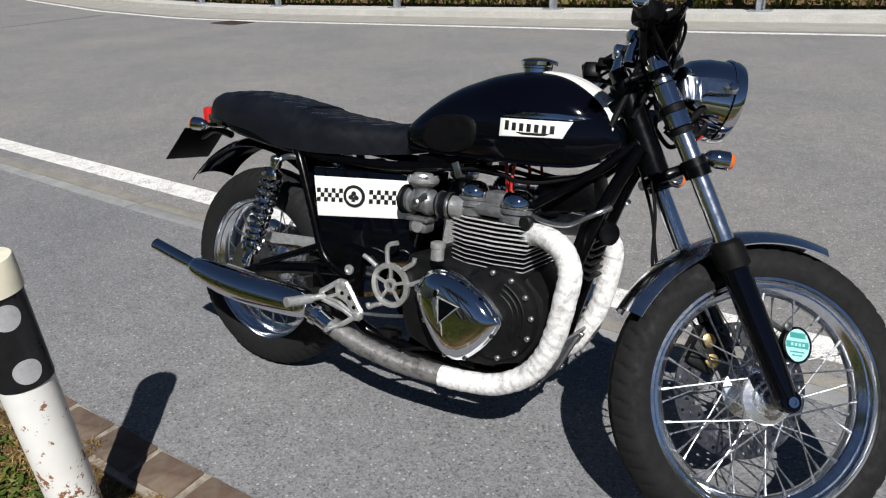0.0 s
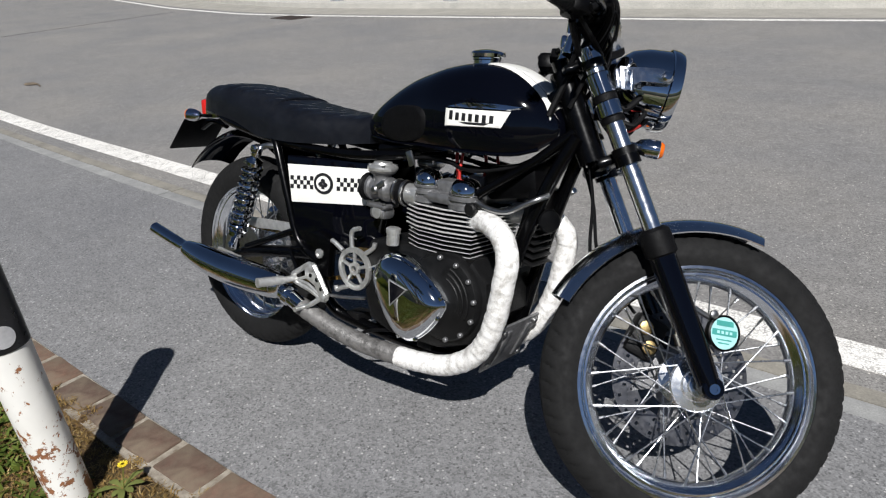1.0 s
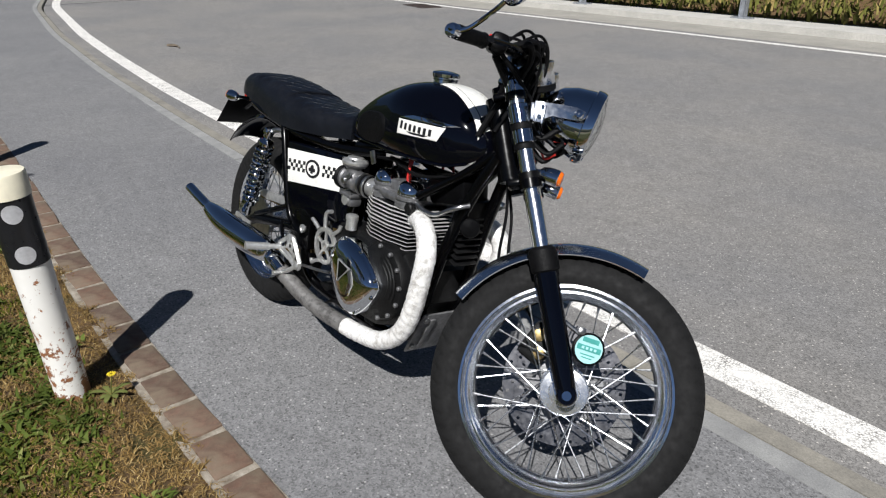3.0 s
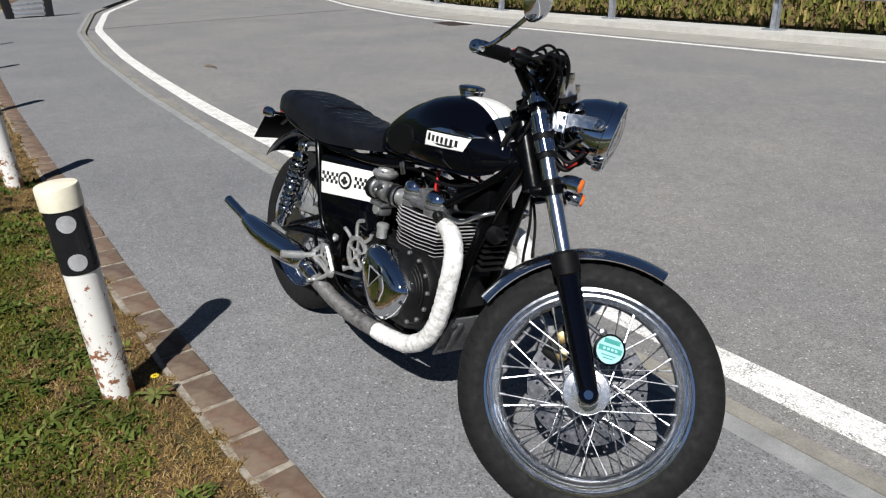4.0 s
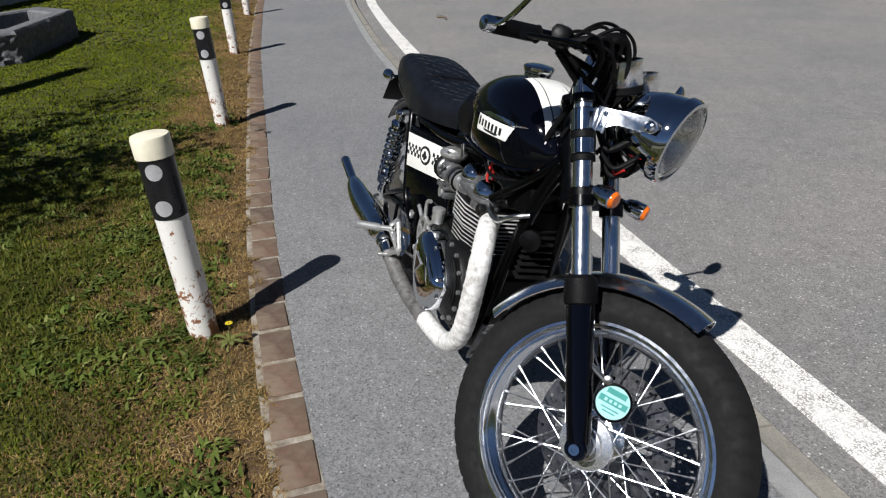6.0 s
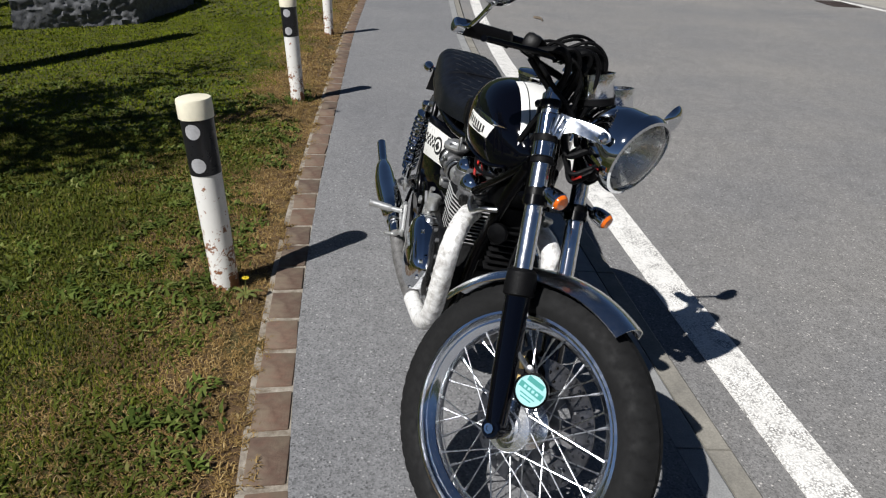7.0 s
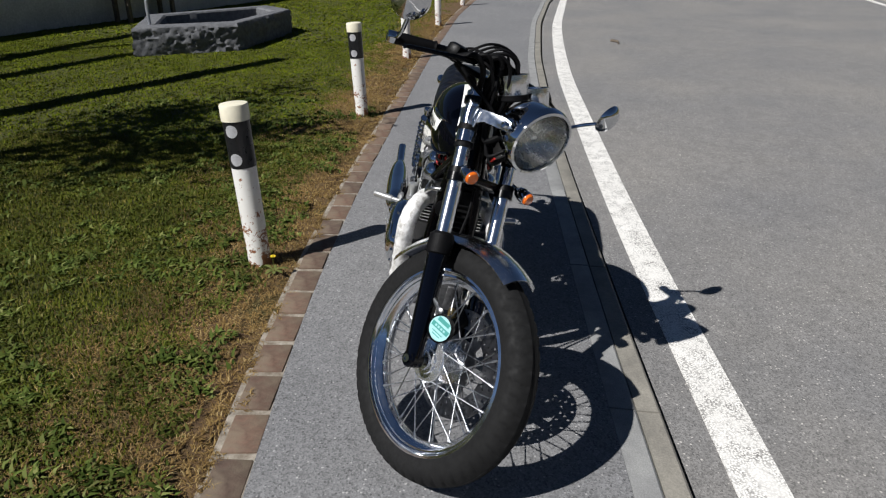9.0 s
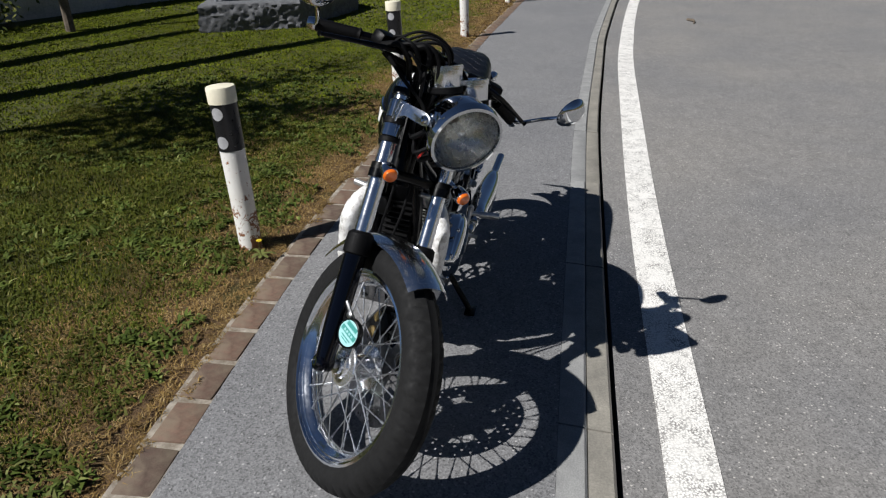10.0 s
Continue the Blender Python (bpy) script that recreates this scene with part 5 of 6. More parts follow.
# ---- engine ----
bm = B()
prism(bm, [(0.6, 0.33), (0.585, 0.42), (0.61, 0.5), (0.7, 0.53), (0.76, 0.5), (0.95, 0.515), (1.0, 0.47), (1.01, 0.38), (0.96, 0.3), (0.86, 0.262), (0.7, 0.255), (0.62, 0.28)], -0.125, 0.125, 0.018)
eng = part("engine_case", bm, M["engine black"], bike, "black engine case")
for s in (-1, 1):
    # round black housing behind the bright cover
    bm = B()
    lathe(bm, [(0.112, 0.11), (0.112, 0.135), (0.106, 0.145), (0.09, 0.149), (0.06, 0.155), (0.02, 0.157), (0.001, 0.157)], (0.88, 0, 0.41), (0, s, 0), 48)
    hs = part("side_housing", bm, M["engine black"], eng, "black side housing")
    for k in range(3):
        bm = B()
        pts = [Vector((0.88 + (0.06 + 0.014 * k) * math.cos(a), s * 0.153, 0.41 + (0.06 + 0.014 * k) * math.sin(a))) for a in [radians(-20 + 10 * i) for i in range(10)]]
        tube(bm, pts, 0.0035, 8)
        part("rib", bm, M["engine black"], eng)
    for k in range(7):
        a = radians(-75 + 28 * k)
        bm = B()
        lathe(bm, [(0.0065, 0.145), (0.0065, 0.153), (0.004, 0.155), (0.001, 0.155)], (0.88 + 0.104 * math.cos(a), 0, 0.41 + 0.104 * math.sin(a)), (0, s, 0), 10)
        part("case_bolt", bm, M["alloy dark"], eng)
    # three-cornered chrome cover, domed
    ctrl = [(0.677, 0.445), (0.709, 0.488), (0.759, 0.498), (0.814, 0.486), (0.869, 0.458), (0.914, 0.415), (0.914, 0.388), (0.879, 0.335), (0.834, 0.293), (0.799, 0.281), (0.759, 0.295), (0.714, 0.35), (0.684, 0.405)]
    outl = [(p.x, p.z) for p in smooth_path([(x, 0, z) for x, z in ctrl + ctrl[:1]], 5)[:-1]]
    cx, cz = 0.791, 0.398
    bm = B()
    loops = []
    for f, h in ((1.0, 0.12), (1.0, 0.167), (0.985, 0.173), (0.955, 0.175), (0.945, 0.18), (0.9, 0.187), (0.8, 0.196), (0.65, 0.202), (0.45, 0.206), (0.2, 0.208), (0.03, 0.2085)):
        loops.append([Vector((cx + (x - cx) * f, s * h, cz + (z - cz) * f)) for x, z in outl])
    rings(bm, loops)
    cv = part("side_cover_chrome", bm, M["chrome"], bike, "polished chrome three-cornered engine cover", angle=50)
    for k in range(0, len(outl), 8):
        x, z = outl[k]
        x, z = cx + (x - cx) * 0.965, cz + (z - cz) * 0.965
        bm = B()
        lathe(bm, [(0.0062, 0), (0.0062, 0.007), (0.004, 0.0085), (0.001, 0.0085)], (x, s * 0.172, z), (0, s, 0), 12)
        part("cover_bolt", bm, M["chrome"], cv)
    bm = B()
    tri = [(0.765, 0.442), (0.821, 0.43), (0.771, 0.378)]
    tube(bm, [Vector((x, s * 0.2085, z)) for x, z in tri], 0.003, 8, True)
    part("triangle_mark", bm, M["alloy"], cv, "raised triangular mark")
    bm = B()
    prism(bm, tri, s * 0.205, s * 0.2088)
    part("triangle_mark", bm, M["gloss black"], cv)

# sprocket cover ring
RC = Vector((0.566, -0.125, 0.41))
bm = B()
lathe(bm, [(0.046, 0), (0.06, 0), (0.061, 0.004), (0.06, 0.01), (0.046, 0.01)], RC, (0, -1, 0), 48, cyclic=True)
lathe(bm, [(0.009, 0), (0.018, 0), (0.018, 0.01), (0.009, 0.01)], RC, (0, -1, 0), 24, cyclic=True)
for k in range(5):
    a = radians(20 + 72 * k)
    box(bm, RC + Vector((0.033 * math.cos(a), -0.005, 0.033 * math.sin(a))), (0.034, 0.008, 0.009), turn_y(-math.degrees(a)), 0.002)
ringc = part("sprocket_cover", bm, M["alloy"], bike, "spoked aluminium sprocket cover ring")
for pts in ([(0.535, 0.46), (0.505, 0.475), (0.49, 0.48)], [(0.57, 0.475), (0.568, 0.52), (0.598, 0.535)], [(0.62, 0.468), (0.65, 0.49), (0.655, 0.505)], [(0.64, 0.43), (0.685, 0.452)], [(0.56, 0.362), (0.53, 0.35), (0.515, 0.34), (0.51, 0.352)]):
    pipe("cover_arm", [(x - 0.017, -0.13, z - 0.008) for x, z in pts], 0.0065, "alloy", n=3, parent=ringc)
bm = B()
lathe(bm, [(0.016, 0), (0.017, 0.002), (0.017, 0.03), (0.019, 0.031), (0.019, 0.043), (0.014, 0.046), (0.001, 0.046)], (0.715, -0.145, 0.512), (0, 0, 1), 24)
part("filler_cup", bm, M["alloy"], bike, "small bright filler cup")

# cylinders with fins
bm = B()
box(bm, (0.828, 0, 0.56), (0.17, 0.21, 0.15), None, 0.02)
cyl = part("cylinder_block", bm, M["engine black"], bike, "black finned cylinder block")
for k in range(13):
    z = 0.492 + 0.0112 * k
    up = k >= 7
    w = 0.1 + (0.006 if up else 0)
    v = 0.12 + (0.005 if up else 0)
    fin = []
    for x, y in ((-w, -v * 0.82), (-w * 0.5, -v), (w * 0.3, -v), (w, -v * 0.84), (w, v * 0.84), (w * 0.3, v), (-w * 0.5, v), (-w, v * 0.82)):
        fin.append((0.828 + x, y))
    bm = B()
    vs = [[bm.verts.new((x, y, z + h)) for x, y in fin] for h in (-0.0022, 0.0022)]
    bm.faces.new(vs[0][::-1])
    bm.faces.new(vs[1])
    n = len(fin)
    for i in range(n):
        bm.faces.new((vs[0][i], vs[0][(i + 1) % n], vs[1][(i + 1) % n], vs[1][i]))
    part("fin", bm, M["engine black"], cyl)
    bm = B()
    pts = [Vector((x, y, z)) for x, y in fin]
    tube(bm, pts, 0.0023 if up else 0.0013, 6, True)
    part("fin_edge", bm, M["fin edge"], cyl)
bm = B()
box(bm, (0.828, 0, 0.648), (0.165, 0.225, 0.03), None, 0.012)
part("cylinder_head", bm, M["alloy dark"], cyl, "grey cylinder head")
for s in (-1, 1):
    for x, r, z in ((0.77, 0.036, 0.68), (0.888, 0.04, 0.672)):
        bm = B()
        c = Vector((x, s * 0.08, 0))
        lathe(bm, [(r + 0.002, 0.63), (r + 0.002, 0.642), (r - 0.002, 0.644), (r - 0.002, 0.65), (r + 0.003, 0.652), (r + 0.003, 0.658), (r - 0.001, 0.66), (r - 0.001, 0.666), (r + 0.002, 0.668), (r + 0.002, z - 0.006)], c, (0, 0, 1), 32)
        neck = part("cam_neck", bm, M["alloy dark"], cyl)
        bm = B()
        lathe(bm, [(r, z - 0.008), (r + 0.001, z), (r - 0.003, z + 0.014), (r - 0.012, z + 0.026), (r - 0.024, z + 0.031), (0.001, z + 0.032)], c, (0, 0, 1), 32)
        part("cam_cover", bm, M["chrome"], cyl, "chrome domed cam cover")
    bm = B()
    box(bm, (0.83, s * 0.068, 0.672), (0.05, 0.05, 0.04), None, 0.006)
    part("cam_bridge", bm, M["alloy dark"], cyl)
    # bolt boss and braided hose
    bm = B()
    lathe(bm, [(0.014, 0), (0.016, 0.004), (0.016, 0.016), (0.012, 0.02), (0.001, 0.02)], (0.928, s * 0.1, 0.638), (0, s, 0), 20)
    part("banjo_bolt", bm, M["engine black"], cyl)
    pipe("oil_hose", [(0.895, s * 0.087, 0.646), (0.927, s * 0.09, 0.652), (0.977, s * 0.1, 0.645), (1.025, s * 0.1, 0.647), (1.063, s * 0.095, 0.669), (1.091, s * 0.085, 0.686), (1.105, s * 0.06, 0.695)], 0.0065, "steel", "braided steel oil hose")
    # carburettor: cast body with a wide domed top, float bowl, throttle lever and clamped boots
    y = s * 0.1
    bm = B()
    lathe(bm, [(0.027, 0), (0.033, 0.003), (0.034, 0.014), (0.029, 0.018), (0.028, 0.05), (0.032, 0.054), (0.033, 0.07), (0.027, 0.078), (0.026, 0.09)], (0.588, y, 0.64), (1, 0, 0.02), 28)
    lathe(bm, [(0.025, 0), (0.027, 0.012), (0.023, 0.024), (0.025, 0.036), (0.038, 0.046), (0.039, 0.05)], (0.628, y, 0.64), (0, 0, 1), 24)
    cb = part("carburettor", bm, M["alloy dark"], bike, "grey cast carburettor")
    bm = B()
    box(bm, (0.632, y, 0.597), (0.066, 0.056, 0.012), None, 0.004)
    box(bm, (0.632, y, 0.578), (0.056, 0.046, 0.034), None, 0.011)
    bowl = part("float_bowl", bm, M["alloy dark"], cb)
    for dx in (-0.027, 0.027):
        bm = B()
        lathe(bm, [(0.0045, 0), (0.0045, 0.004), (0.002, 0.005)], (0.632 + dx, y + s * 0.024, 0.6035), (0, 0, 1), 10)
        part("screw", bm, M["steel"], bowl)
    bm = B()
    lathe(bm, [(0.0395, 0), (0.041, 0.003), (0.0405, 0.009), (0.035, 0.014), (0.026, 0.016), (0.024, 0.021), (0.001, 0.022)], (0.628, y, 0.69), (0, 0, 1), 28)
    lid = part("carburettor_lid", bm, M["alloy"], cb)
    for k in range(4):
        a = radians(45 + 90 * k)
        bm = B()
        lathe(bm, [(0.0055, 0), (0.0055, 0.005), (0.002, 0.006)], (0.628 + 0.034 * math.cos(a), y + 0.034 * math.sin(a), 0.701), (0, 0, 1), 10)
        part("screw", bm, M["steel"], lid)
    bm = B()
    lathe(bm, [(0.017, 0), (0.016, 0.004), (0.001, 0.005)], (0.634, y + s * 0.022, 0.58), (0, s, 0), 20)
    part("maker_boss", bm, M["alloy"], cb)
    bm = B()
    lathe(bm, [(0.011, 0), (0.011, 0.014), (0.007, 0.017), (0.001, 0.017)], (0.635, y + s * 0.026, 0.642), (0, s, 0), 14)
    box(bm, (0.65, y + s * 0.036, 0.655), (0.04, 0.004, 0.012), turn_y(-38), 0.0015)
    part("throttle_lever", bm, M["steel"], cb)
    bm = B()
    lathe(bm, [(0.029, 0), (0.033, 0.006), (0.031, 0.012), (0.033, 0.02), (0.031, 0.028), (0.033, 0.04)], (0.678, y, 0.641), (1, s * -0.12, 0.02), 24)
    part("intake_boot", bm, M["rubber"], cb, "black rubber intake boot")
    for dx in (0.684, 0.71):
        bm = B()
        lathe(bm, [(0.0325, 0), (0.0345, 0.001), (0.0345, 0.006), (0.0325, 0.007)], (dx, y, 0.6415), (1, s * -0.12, 0.02), 24)
        part("hose_clip", bm, M["steel"], cb)
    bm = B()
    lathe(bm, [(0.027, 0), (0.027, 0.02), (0.031, 0.03), (0.031, 0.04)], (0.716, s * 0.095, 0.641), (1, s * -0.12, 0), 24)
    part("intake_stub", bm, M["alloy"], cb)
    bm = B()
    lathe(bm, [(0.034, 0), (0.038, 0.004), (0.034, 0.01), (0.038, 0.016), (0.033, 0.02)], (0.573, y, 0.639), (1, 0, 0), 24)
    part("air_boot", bm, M["rubber"], cb)
    # plug leads
    pipe("plug_lead", [(0.845, s * 0.055, 0.69), (0.842, s * 0.062, 0.735), (0.83, s * 0.05, 0.775)], 0.0045, "red wire", "red plug lead", 4)
    pipe("plug_lead", [(0.87, s * 0.07, 0.665), (0.868, s * 0.085, 0.71), (0.865, s * 0.07, 0.77)], 0.004, "red wire", "red plug lead", 4)
    bm = B()
    box(bm, (0.735, s * 0.115, 0.735), (0.02, 0.006, 0.038), turn_y(-25), 0.002)
    part("wire_tag", bm, M["steel"], bike)
# wiring loom under the tank
for k in range(9):
    y = -0.1 + 0.025 * k
    pipe("wire", [(0.7 + 0.03 * (k % 3), y, 0.73), (0.8, y * 0.8, 0.742 - 0.006 * (k % 4)), (0.9 + 0.02 * (k % 2), y * 0.9, 0.725), (1.0, y * 0.6, 0.745), (1.08, y * 0.3, 0.79)], 0.0045, "rubber", n=4, sides=8)
# black box added to fill and darken the gap below the tank's front
bm = B()
box(bm, (0.99, 0, 0.705), (0.15, 0.1, 0.085), turn_y(-12), 0.02)
part("coil_cover", bm, M["plastic"], bike, "black box added to darken the gap under the tank")
# dished plate closing the frame's front loop below the engine
bm = B()
box(bm, (1.0, 0, 0.29), (0.008, 0.17, 0.15), turn_y(24), 0.003)
for yy in (-0.045, 0.045):
    box(bm, (1.006, yy, 0.29), (0.008, 0.02, 0.11), turn_y(24), 0.003)
plate2 = part("front_plate", bm, M["alloy dark"], bike, "grey stained metal plate before the engine")
for yy in (-0.07, 0.07):
    for zz in (0.24, 0.34):
        bm = B()
        lathe(bm, [(0.009, 0), (0.009, 0.006), (0.005, 0.008), (0.001, 0.008)], (1.004 - (zz - 0.29) * -0.44, yy, zz), (0.9, 0, -0.4), 12)
        part("plate_bolt", bm, M["steel"], plate2)
# oil cooler fins and horn ahead of the engine
cool = None
for k in range(8):
    bm = B()
    box(bm, (1.05, 0, 0.52 + 0.018 * k), (0.042, 0.084, 0.006), turn_y(14), 0.002)
    if cool is None:
        cool = part("oil_cooler", bm, M["engine black"], bike, "black finned oil cooler")
    else:
        part("cooler_fin", bm, M["engine black"], cool)
bm = B()
box(bm, (1.04, 0, 0.6), (0.03, 0.1, 0.2), turn_y(14), 0.004)
part("core", bm, M["plastic"], cool)
bm = B()
lathe(bm, [(0.01, -0.03), (0.018, -0.02), (0.025, -0.006), (0.027, 0.006), (0.024, 0.01), (0.012, 0.012), (0.001, 0.013)], (1.1, -0.04, 0.632), (0.8, -0.6, 0.1), 32)
part("horn", bm, M["plastic"], bike, "round black horn")

# ---- exhaust ----
for s in (-1, 1):
    way_pts = [(0.91, s * 0.07, 0.602), (0.97, s * 0.098, 0.611), (1.03, s * 0.126, 0.594), (1.06, s * 0.14, 0.55), (1.056, s * 0.14, 0.49), (1.044, s * 0.137, 0.415), (1.02, s * 0.132, 0.34), (0.975, s * 0.129, 0.278), (0.9, s * 0.13, 0.232), (0.81, s * 0.135, 0.216), (0.75, s * 0.142, 0.214)]
    def wrapped(pts, r, name, mat, label):
        """A pipe wound with tape: each turn overlaps the last with a proud, frayed edge."""
        p = smooth_path(pts, 26)
        n, run, loops = 26, 0.0, []
        side = Vector((0, 1, 0))
        for i, c in enumerate(p):
            d = (p[min(i + 1, len(p) - 1)] - p[max(i - 1, 0)]).normalized()
            u = (side - d * side.dot(d)).normalized()
            w = d.cross(u)
            run += (c - p[i - 1]).length if i else 0.0
            loop = []
            for k in range(n):
                a = 2 * math.pi * k / n
                q = (run / 0.031 + k / n + 0.25 * noise.noise(c * 30)) % 1.0
                rr = r * (0.98 + 0.038 * q * q) + 0.0014 * noise.noise(c * 70 + Vector((math.cos(a), math.sin(a), s)))
                loop.append(c + rr * (math.cos(a) * u + math.sin(a) * w))
            loops.append(loop)
        bm = B()
        rings(bm, loops)
        return part(name, bm, M[mat], bike, label, angle=30)
    wrapped(way_pts, 0.0272, "exhaust_header", "wrap", "exhaust header in silver heat wrap")
    wrapped([(0.76, s * 0.14, 0.214), (0.65, s * 0.155, 0.217), (0.54, s * 0.172, 0.235), (0.45, s * 0.183, 0.262), (0.41, s * 0.19, 0.278)], 0.026, "exhaust_pipe", "wrap dark", "exhaust pipe in darker grey heat wrap")
    bm = B()
    tube(bm, smooth_path([(0.42, s * 0.19, 0.275), (0.37, s * 0.199, 0.298), (0.31, s * 0.207, 0.318)], 5), 0.024, 20)
    lathe(bm, [(0.024, 0), (0.03, 0.002), (0.03, 0.02), (0.024, 0.022)], (0.36, s * 0.2, 0.302), (0.9, s * -0.28, -0.42), 20)
    pj = part("exhaust_joint", bm, M["chrome"], bike, "chrome pipe joint")
    axis_pts = [(0.355, 0.338), (0.335, 0.337), (0.3, 0.336), (0.24, 0.334), (0.16, 0.333), (0.1, 0.334), (0.03, 0.338), (-0.03, 0.345), (-0.07, 0.35), (-0.09, 0.354), (-0.1, 0.356), (-0.18, 0.37), (-0.262, 0.386)]
    rad = [0.024, 0.039, 0.0435, 0.0455, 0.0465, 0.046, 0.0435, 0.038, 0.032, 0.027, 0.0195, 0.0195, 0.0195]
    p = smooth_path([(x, s * (0.206 + 0.036 * (0.355 - x) / 0.617), z - 0.016 + 0.012 * (0.355 - x) / 0.617) for x, z in axis_pts], 3)
    rr = list(np.interp(np.arange(len(p)) / 3, np.arange(len(rad)), rad))
    bm = B()
    tube(bm, p, [float(v) for v in rr], 28)
    sil = part("silencer", bm, M["chrome"], bike, "chrome reverse-cone silencer", angle=60)
    # black disc on the capped tip stands for the dark inside of the pipe
    bm = B()
    d = (p[-1] - p[-3]).normalized()
    lathe(bm, [(0.016, -0.003), (0.016, 0.001), (0.001, 0.001)], p[-1], d, 20)
    part("outlet", bm, M["plastic"], sil)
    # footrest hanger: drilled triangular alloy plate
    y = s * 0.185
    bm = B()
    outer = [(0.375, 0.362), (0.44, 0.405), (0.462, 0.405), (0.515, 0.335), (0.512, 0.318), (0.495, 0.315), (0.455, 0.33), (0.38, 0.342)]
    for a, b in zip(outer, outer[1:] + outer[:1]):
        tube(bm, [Vector((a[0], y, a[1])), Vector((b[0], y, b[1]))], 0.0075, 8)
    prism(bm, [(0.425, 0.392), (0.462, 0.407), (0.517, 0.334), (0.512, 0.316), (0.49, 0.322), (0.468, 0.352), (0.43, 0.362)], y - 0.004, y + 0.004, 0.0015)
    for a, b in (((0.4, 0.352), (0.452, 0.375)), ((0.385, 0.35), (0.44, 0.345)), ((0.44, 0.345), (0.49, 0.325))):
        tube(bm, [Vector((a[0], y, a[1])), Vector((b[0], y, b[1]))], 0.005, 8)
    hg = part("footrest_hanger", bm, M["alloy"], bike, "bare aluminium footrest hanger")
    # black discs on the solid plate stand for the shade inside drilled holes
    for q, r in (((0.478, 0.368), 0.0065), ((0.452, 0.375), 0.006), ((0.494, 0.345), 0.0055)):
        bm = B()
        lathe(bm, [(r, 0), (r, 0.0012), (0.001, 0.0012)], (q[0], y + s * 0.004, q[1]), (0, s, 0), 16)
        part("lightening_hole", bm, M["plastic"], hg)
    for q in ((0.455, 0.4), (0.506, 0.325)):
        bm = B()
        lathe(bm, [(0.012, -0.004), (0.012, 0.006), (0.006, 0.009)], (q[0], y + s * 0.004, q[1]), (0, s, 0), 14)
        part("hanger_bolt", bm, M["alloy"], hg)
    bm = B()
    tube(bm, [(0.385, y, 0.352), (0.375, s * 0.225, 0.35)], 0.009, 12)
    lathe(bm, [(0.012, 0)] + [(0.0125 + 0.0012 * (k % 2), 0.004 + 0.005 * k) for k in range(14)] + [(0.014, 0.078), (0.004, 0.08)], (0.375, s * 0.222, 0.35), (-0.25, s, 0.03), 16)
    part("footrest", bm, M["alloy"], hg, "knurled aluminium footrest")
    pipe("pedal", [(0.505, s * 0.19, 0.325), (0.47, s * 0.2, 0.298), (0.44, s * 0.205, 0.282), (0.44, s * 0.235, 0.282)], 0.007, "alloy", "brake pedal" if s < 0 else "gear pedal", 4)
    pipe("hanger_strut", [(0.37, s * 0.15, 0.43), (0.33, s * 0.16, 0.42), (0.39, s * 0.18, 0.37)], 0.006, n=3)
# side stand, down on the left
bm = B()
tube(bm, smooth_path([(0.6, 0.13, 0.235), (0.61, 0.2, 0.15), (0.62, 0.272, 0.068)], 4), 0.011, 12)
stand = part("side_stand", bm, M["frame black"], bike, "black side stand, folded down")
bm = B()
box(bm, (0.625, 0.28, 0.062), (0.07, 0.04, 0.008), turn_x(12), 0.003)
part("stand_foot", bm, M["frame black"], stand)
pipe("shift_rod", [(0.5, -0.165, 0.325), (0.56, -0.15, 0.33), (0.62, -0.14, 0.34)], 0.0045, "steel", n=3)
pipe("drain_tube", [(0.7, -0.1, 0.26), (0.62, -0.11, 0.24), (0.55, -0.1, 0.2)], 0.005, "rubber", n=4)
bm = B()
prism(bm, [(0.6, 0.225), (0.66, 0.235), (0.69, 0.2), (0.66, 0.185), (0.62, 0.19)], -0.05, -0.04, 0.003)
part("stand_plate", bm, M["alloy"], bike, "bright stand bracket")
# small fittings under the engine
for k in range(5):
    bm = B()
    box(bm, (0.52 + 0.09 * k, -0.06 + 0.03 * (k % 3), 0.245), (0.05, 0.06, 0.03), turn_y(12 * (k % 3)), 0.006)
    part("bracket", bm, M["engine black"], bike)
# battery box and inner guard between the covers
bm = B()
box(bm, (0.41, 0, 0.57), (0.2, 0.1, 0.26), None, 0.02)
part("air_box", bm, M["plastic"], bike, "black air box")
bm = B()
box(bm, (0.35, 0, 0.56), (0.03, 0.15, 0.3), turn_y(8), 0.01)
part("inner_mudguard", bm, M["plastic"], bike)

